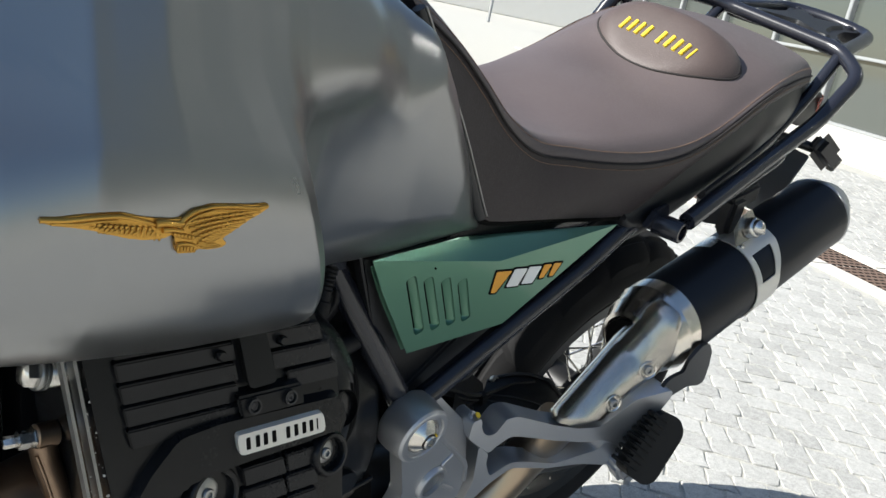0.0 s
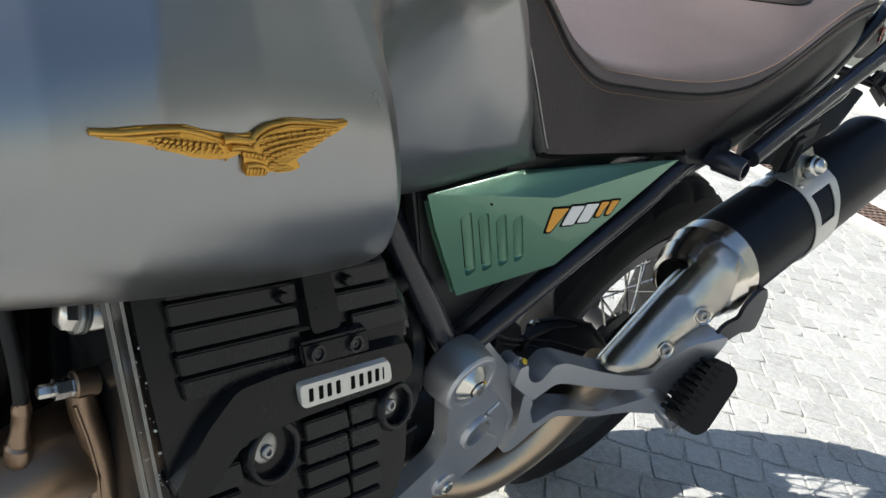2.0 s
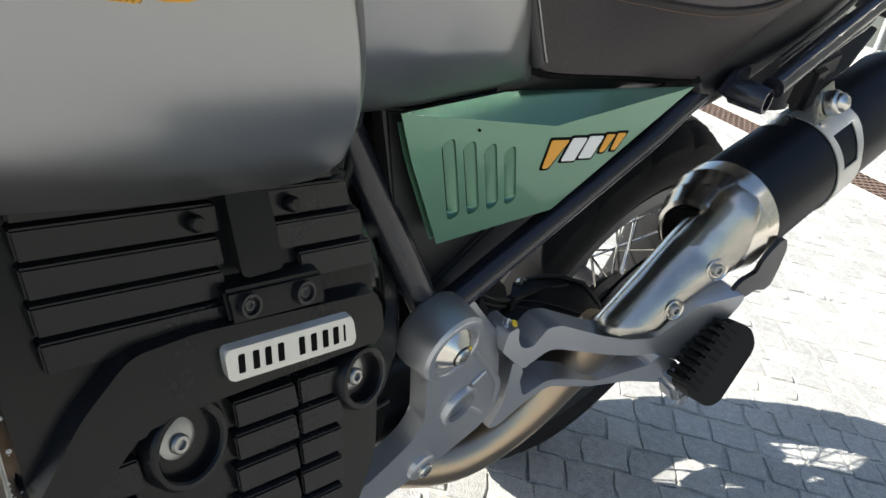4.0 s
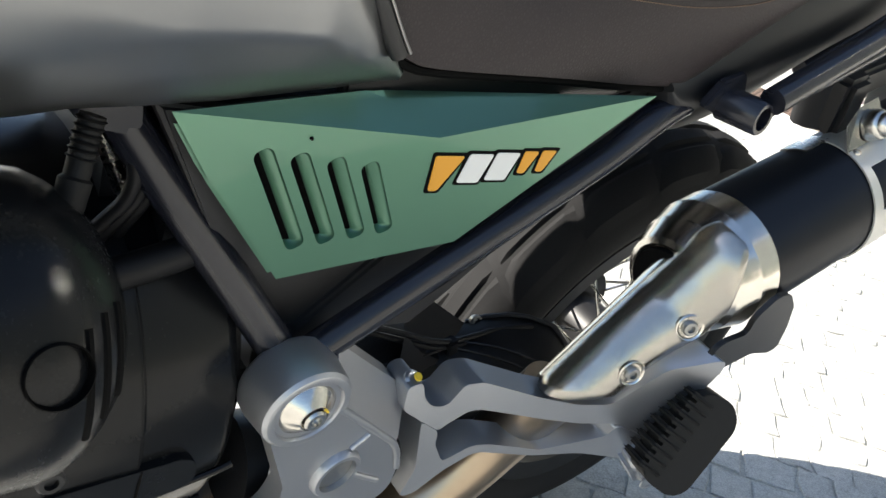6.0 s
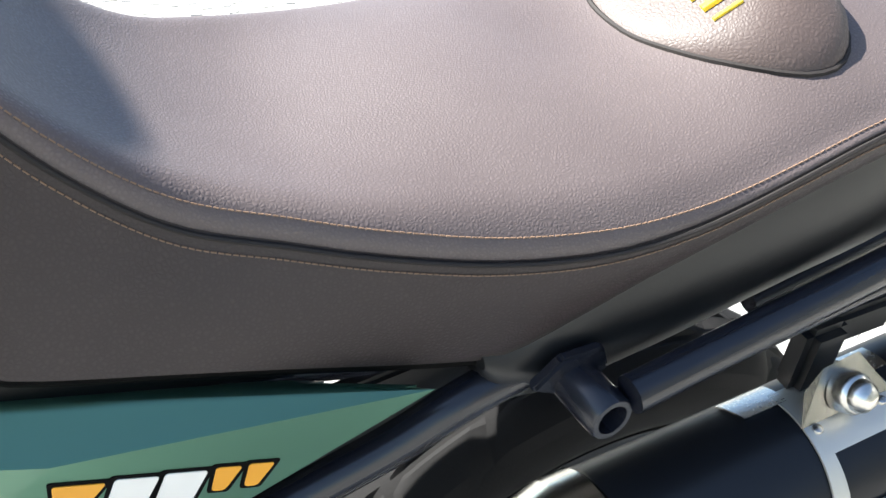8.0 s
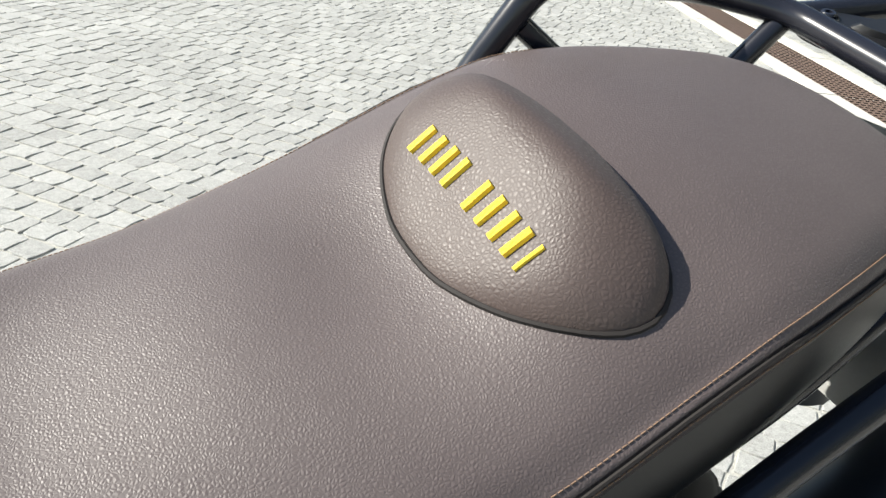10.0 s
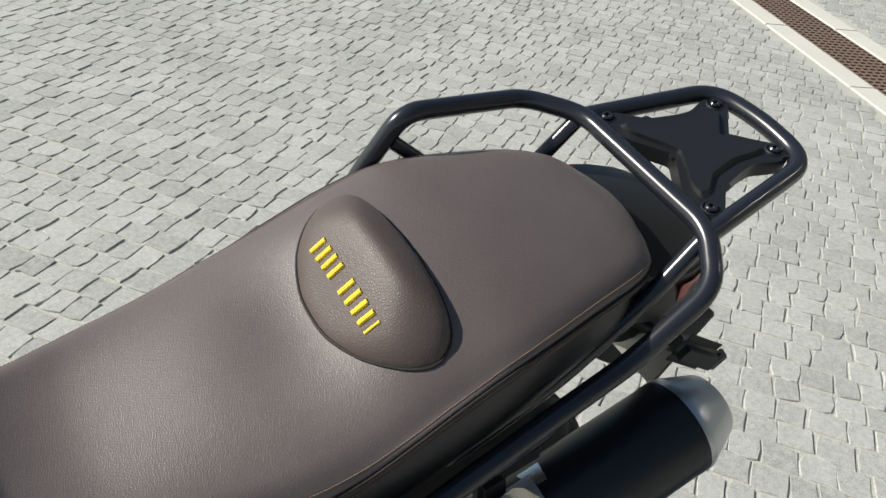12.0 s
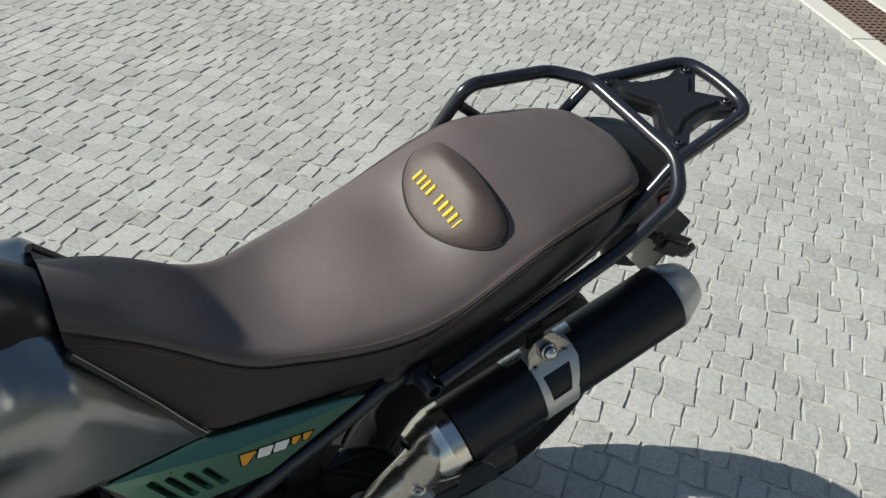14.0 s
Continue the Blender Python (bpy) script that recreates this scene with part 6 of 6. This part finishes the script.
part("roof", box((61, 9, 0.3), (0, 0, 0), (0, 0, 0), 0.05), FRAME, far, at=pose(36, 44, 7.15, 0, 0, 140))
post = tagged(part("post", tube([(24.5, 21.5, -0.01), (24.5, 21.5, 4.0)], 0.06, 12), FRAME), "thin dark post on the square", "post")

# plain wall that closes the square behind the camera's side
near = tagged(new("boundary_wall"), "long plain grey-brown wall along the square", "wall")
part("wall", box((30, 0.4, 2.4), (0, 0, 0), (0, 0, 0), 0.05), RENDERED, near, at=pose(14.4, -14.0, 1.2))
part("coping", box((30.1, 0.5, 0.08), (0, 0, 0), (0, 0, 0), 0.02), KERB, near, at=pose(14.4, -14.0, 2.44))

# ---- paving stones, laid in courses ----
COURSE = radians(-55.0)
CU, CV = Vector((math.cos(COURSE), math.sin(COURSE), 0)), Vector((-math.sin(COURSE), math.cos(COURSE), 0))
ROW = 0.090
LENGTHS = (0.066, 0.078, 0.088, 0.100)


def stone_shape(length, seed, coarse=False):
    """One hewn paver: uneven outline, narrow worn rim, sides down into the joint."""
    rng = random.Random(seed)
    a, b = length / 2 - 0.0021, ROW / 2 - 0.0025
    spots = ((-a, -b), (-a * 0.35, -b), (a * 0.4, -b), (a, -b), (a, 0), (a, b), (a * 0.35, b), (-a * 0.4, b), (-a, b), (-a, 0))
    if coarse:
        spots = ((-a, -b), (0, -b), (a, -b), (a, b), (0, b), (-a, b))
    outline = []
    for x, y in spots:
        k = rng.uniform(0.92, 1.0) if abs(x) == a and abs(y) == b else 1.0
        outline.append((x * k + rng.uniform(-0.0052, 0.0040), y * k + rng.uniform(-0.0052, 0.0040)))
    tilt, lean = rng.uniform(-0.02, 0.02), rng.uniform(-0.02, 0.02)
    rings = ((0.955, 0.0), (0.992, -0.0018), (1.0, -0.020)) if not coarse else ((0.97, 0.0), (1.0, -0.014))
    vs, fs, n = [], [], len(outline)
    for scale, z in rings:
        for x, y in outline:
            vs.append((x * scale, y * scale, z + x * tilt + y * lean + (rng.uniform(-0.0006, 0.0006) if z > -0.01 else 0)))
    fs.append(tuple(range(n)))
    for r in range(len(rings) - 1):
        for i in range(n):
            j = (i + 1) % n
            fs.append((r * n + j, r * n + i, (r + 1) * n + i, (r + 1) * n + j))
    return vs, fs


SHAPES = [(L, *stone_shape(L, 31 * i + k)) for i, L in enumerate(LENGTHS) for k in range(5)]
COARSE = [(L, *stone_shape(L, 31 * i + k, True)) for i, L in enumerate(LENGTHS) for k in range(5)]
STONE_MESH = []
for L, vs, fs in SHAPES:
    me = bpy.data.meshes.new("paver")
    me.from_pydata(vs, [], fs)
    me.materials.append(STONE)
    me.shade_flat()
    STONE_MESH.append(me)

pavement = tagged(new("pavement"), "pale grey concrete pavers in staggered courses", "pavement", kind="structure")
rng = random.Random(11)
laid = []
for r in range(-60, 140):
    v = r * ROW
    u = -10.6 + rng.random() * 0.15
    while u < 7.3:
        i = rng.randrange(len(SHAPES))
        L = SHAPES[i][0]
        c = CU * (u + L / 2) + CV * (v + rng.uniform(-0.0036, 0.0036) + 0.006 * math.sin(u * 1.7 + r * 0.31))
        u += L
        side = (c - STRIP_A).dot(STRIP_N)
        if not (-4.0 < c.x < 8.0 and -3.0 < c.y < 10.0) or -0.055 < side < 0.675:
            continue
        laid.append((c.x, c.y, rng.uniform(-0.0015, 0.0015), math.degrees(COURSE) + rng.uniform(-2.0, 2.0) + (180 if rng.random() < 0.5 else 0), i))
laid.sort(key=lambda q: (q[0] - 0.85) ** 2 + (q[1] + 0.05) ** 2)
for x, y, z, a, i in laid[:300]:
    ob = new("paver", STONE_MESH[i])
    ob.parent = pavement
    ob.matrix_basis = pose(x, y, z, 0, 0, a)
allv, allf, base = [], [], 0
for k, (x, y, z, a, i) in enumerate(laid[300:]):
    vs, fs = SHAPES[i][1:] if k < 2600 else COARSE[i][1:]
    ca, sa = math.cos(radians(a)), math.sin(radians(a))
    p = np.array(vs)
    allv.append(np.stack([x + p[:, 0] * ca - p[:, 1] * sa, y + p[:, 0] * sa + p[:, 1] * ca, z + p[:, 2]], 1))
    allf += [tuple(base + k for k in f) for f in fs]
    base += len(p)
me = bpy.data.meshes.new("far_pavers")
me.from_pydata(np.concatenate(allv).tolist(), [], allf)
me.materials.append(STONE)
me.shade_flat()
rest = tagged(new("far_pavers", me), kind="stuff")
rest.parent = pavement
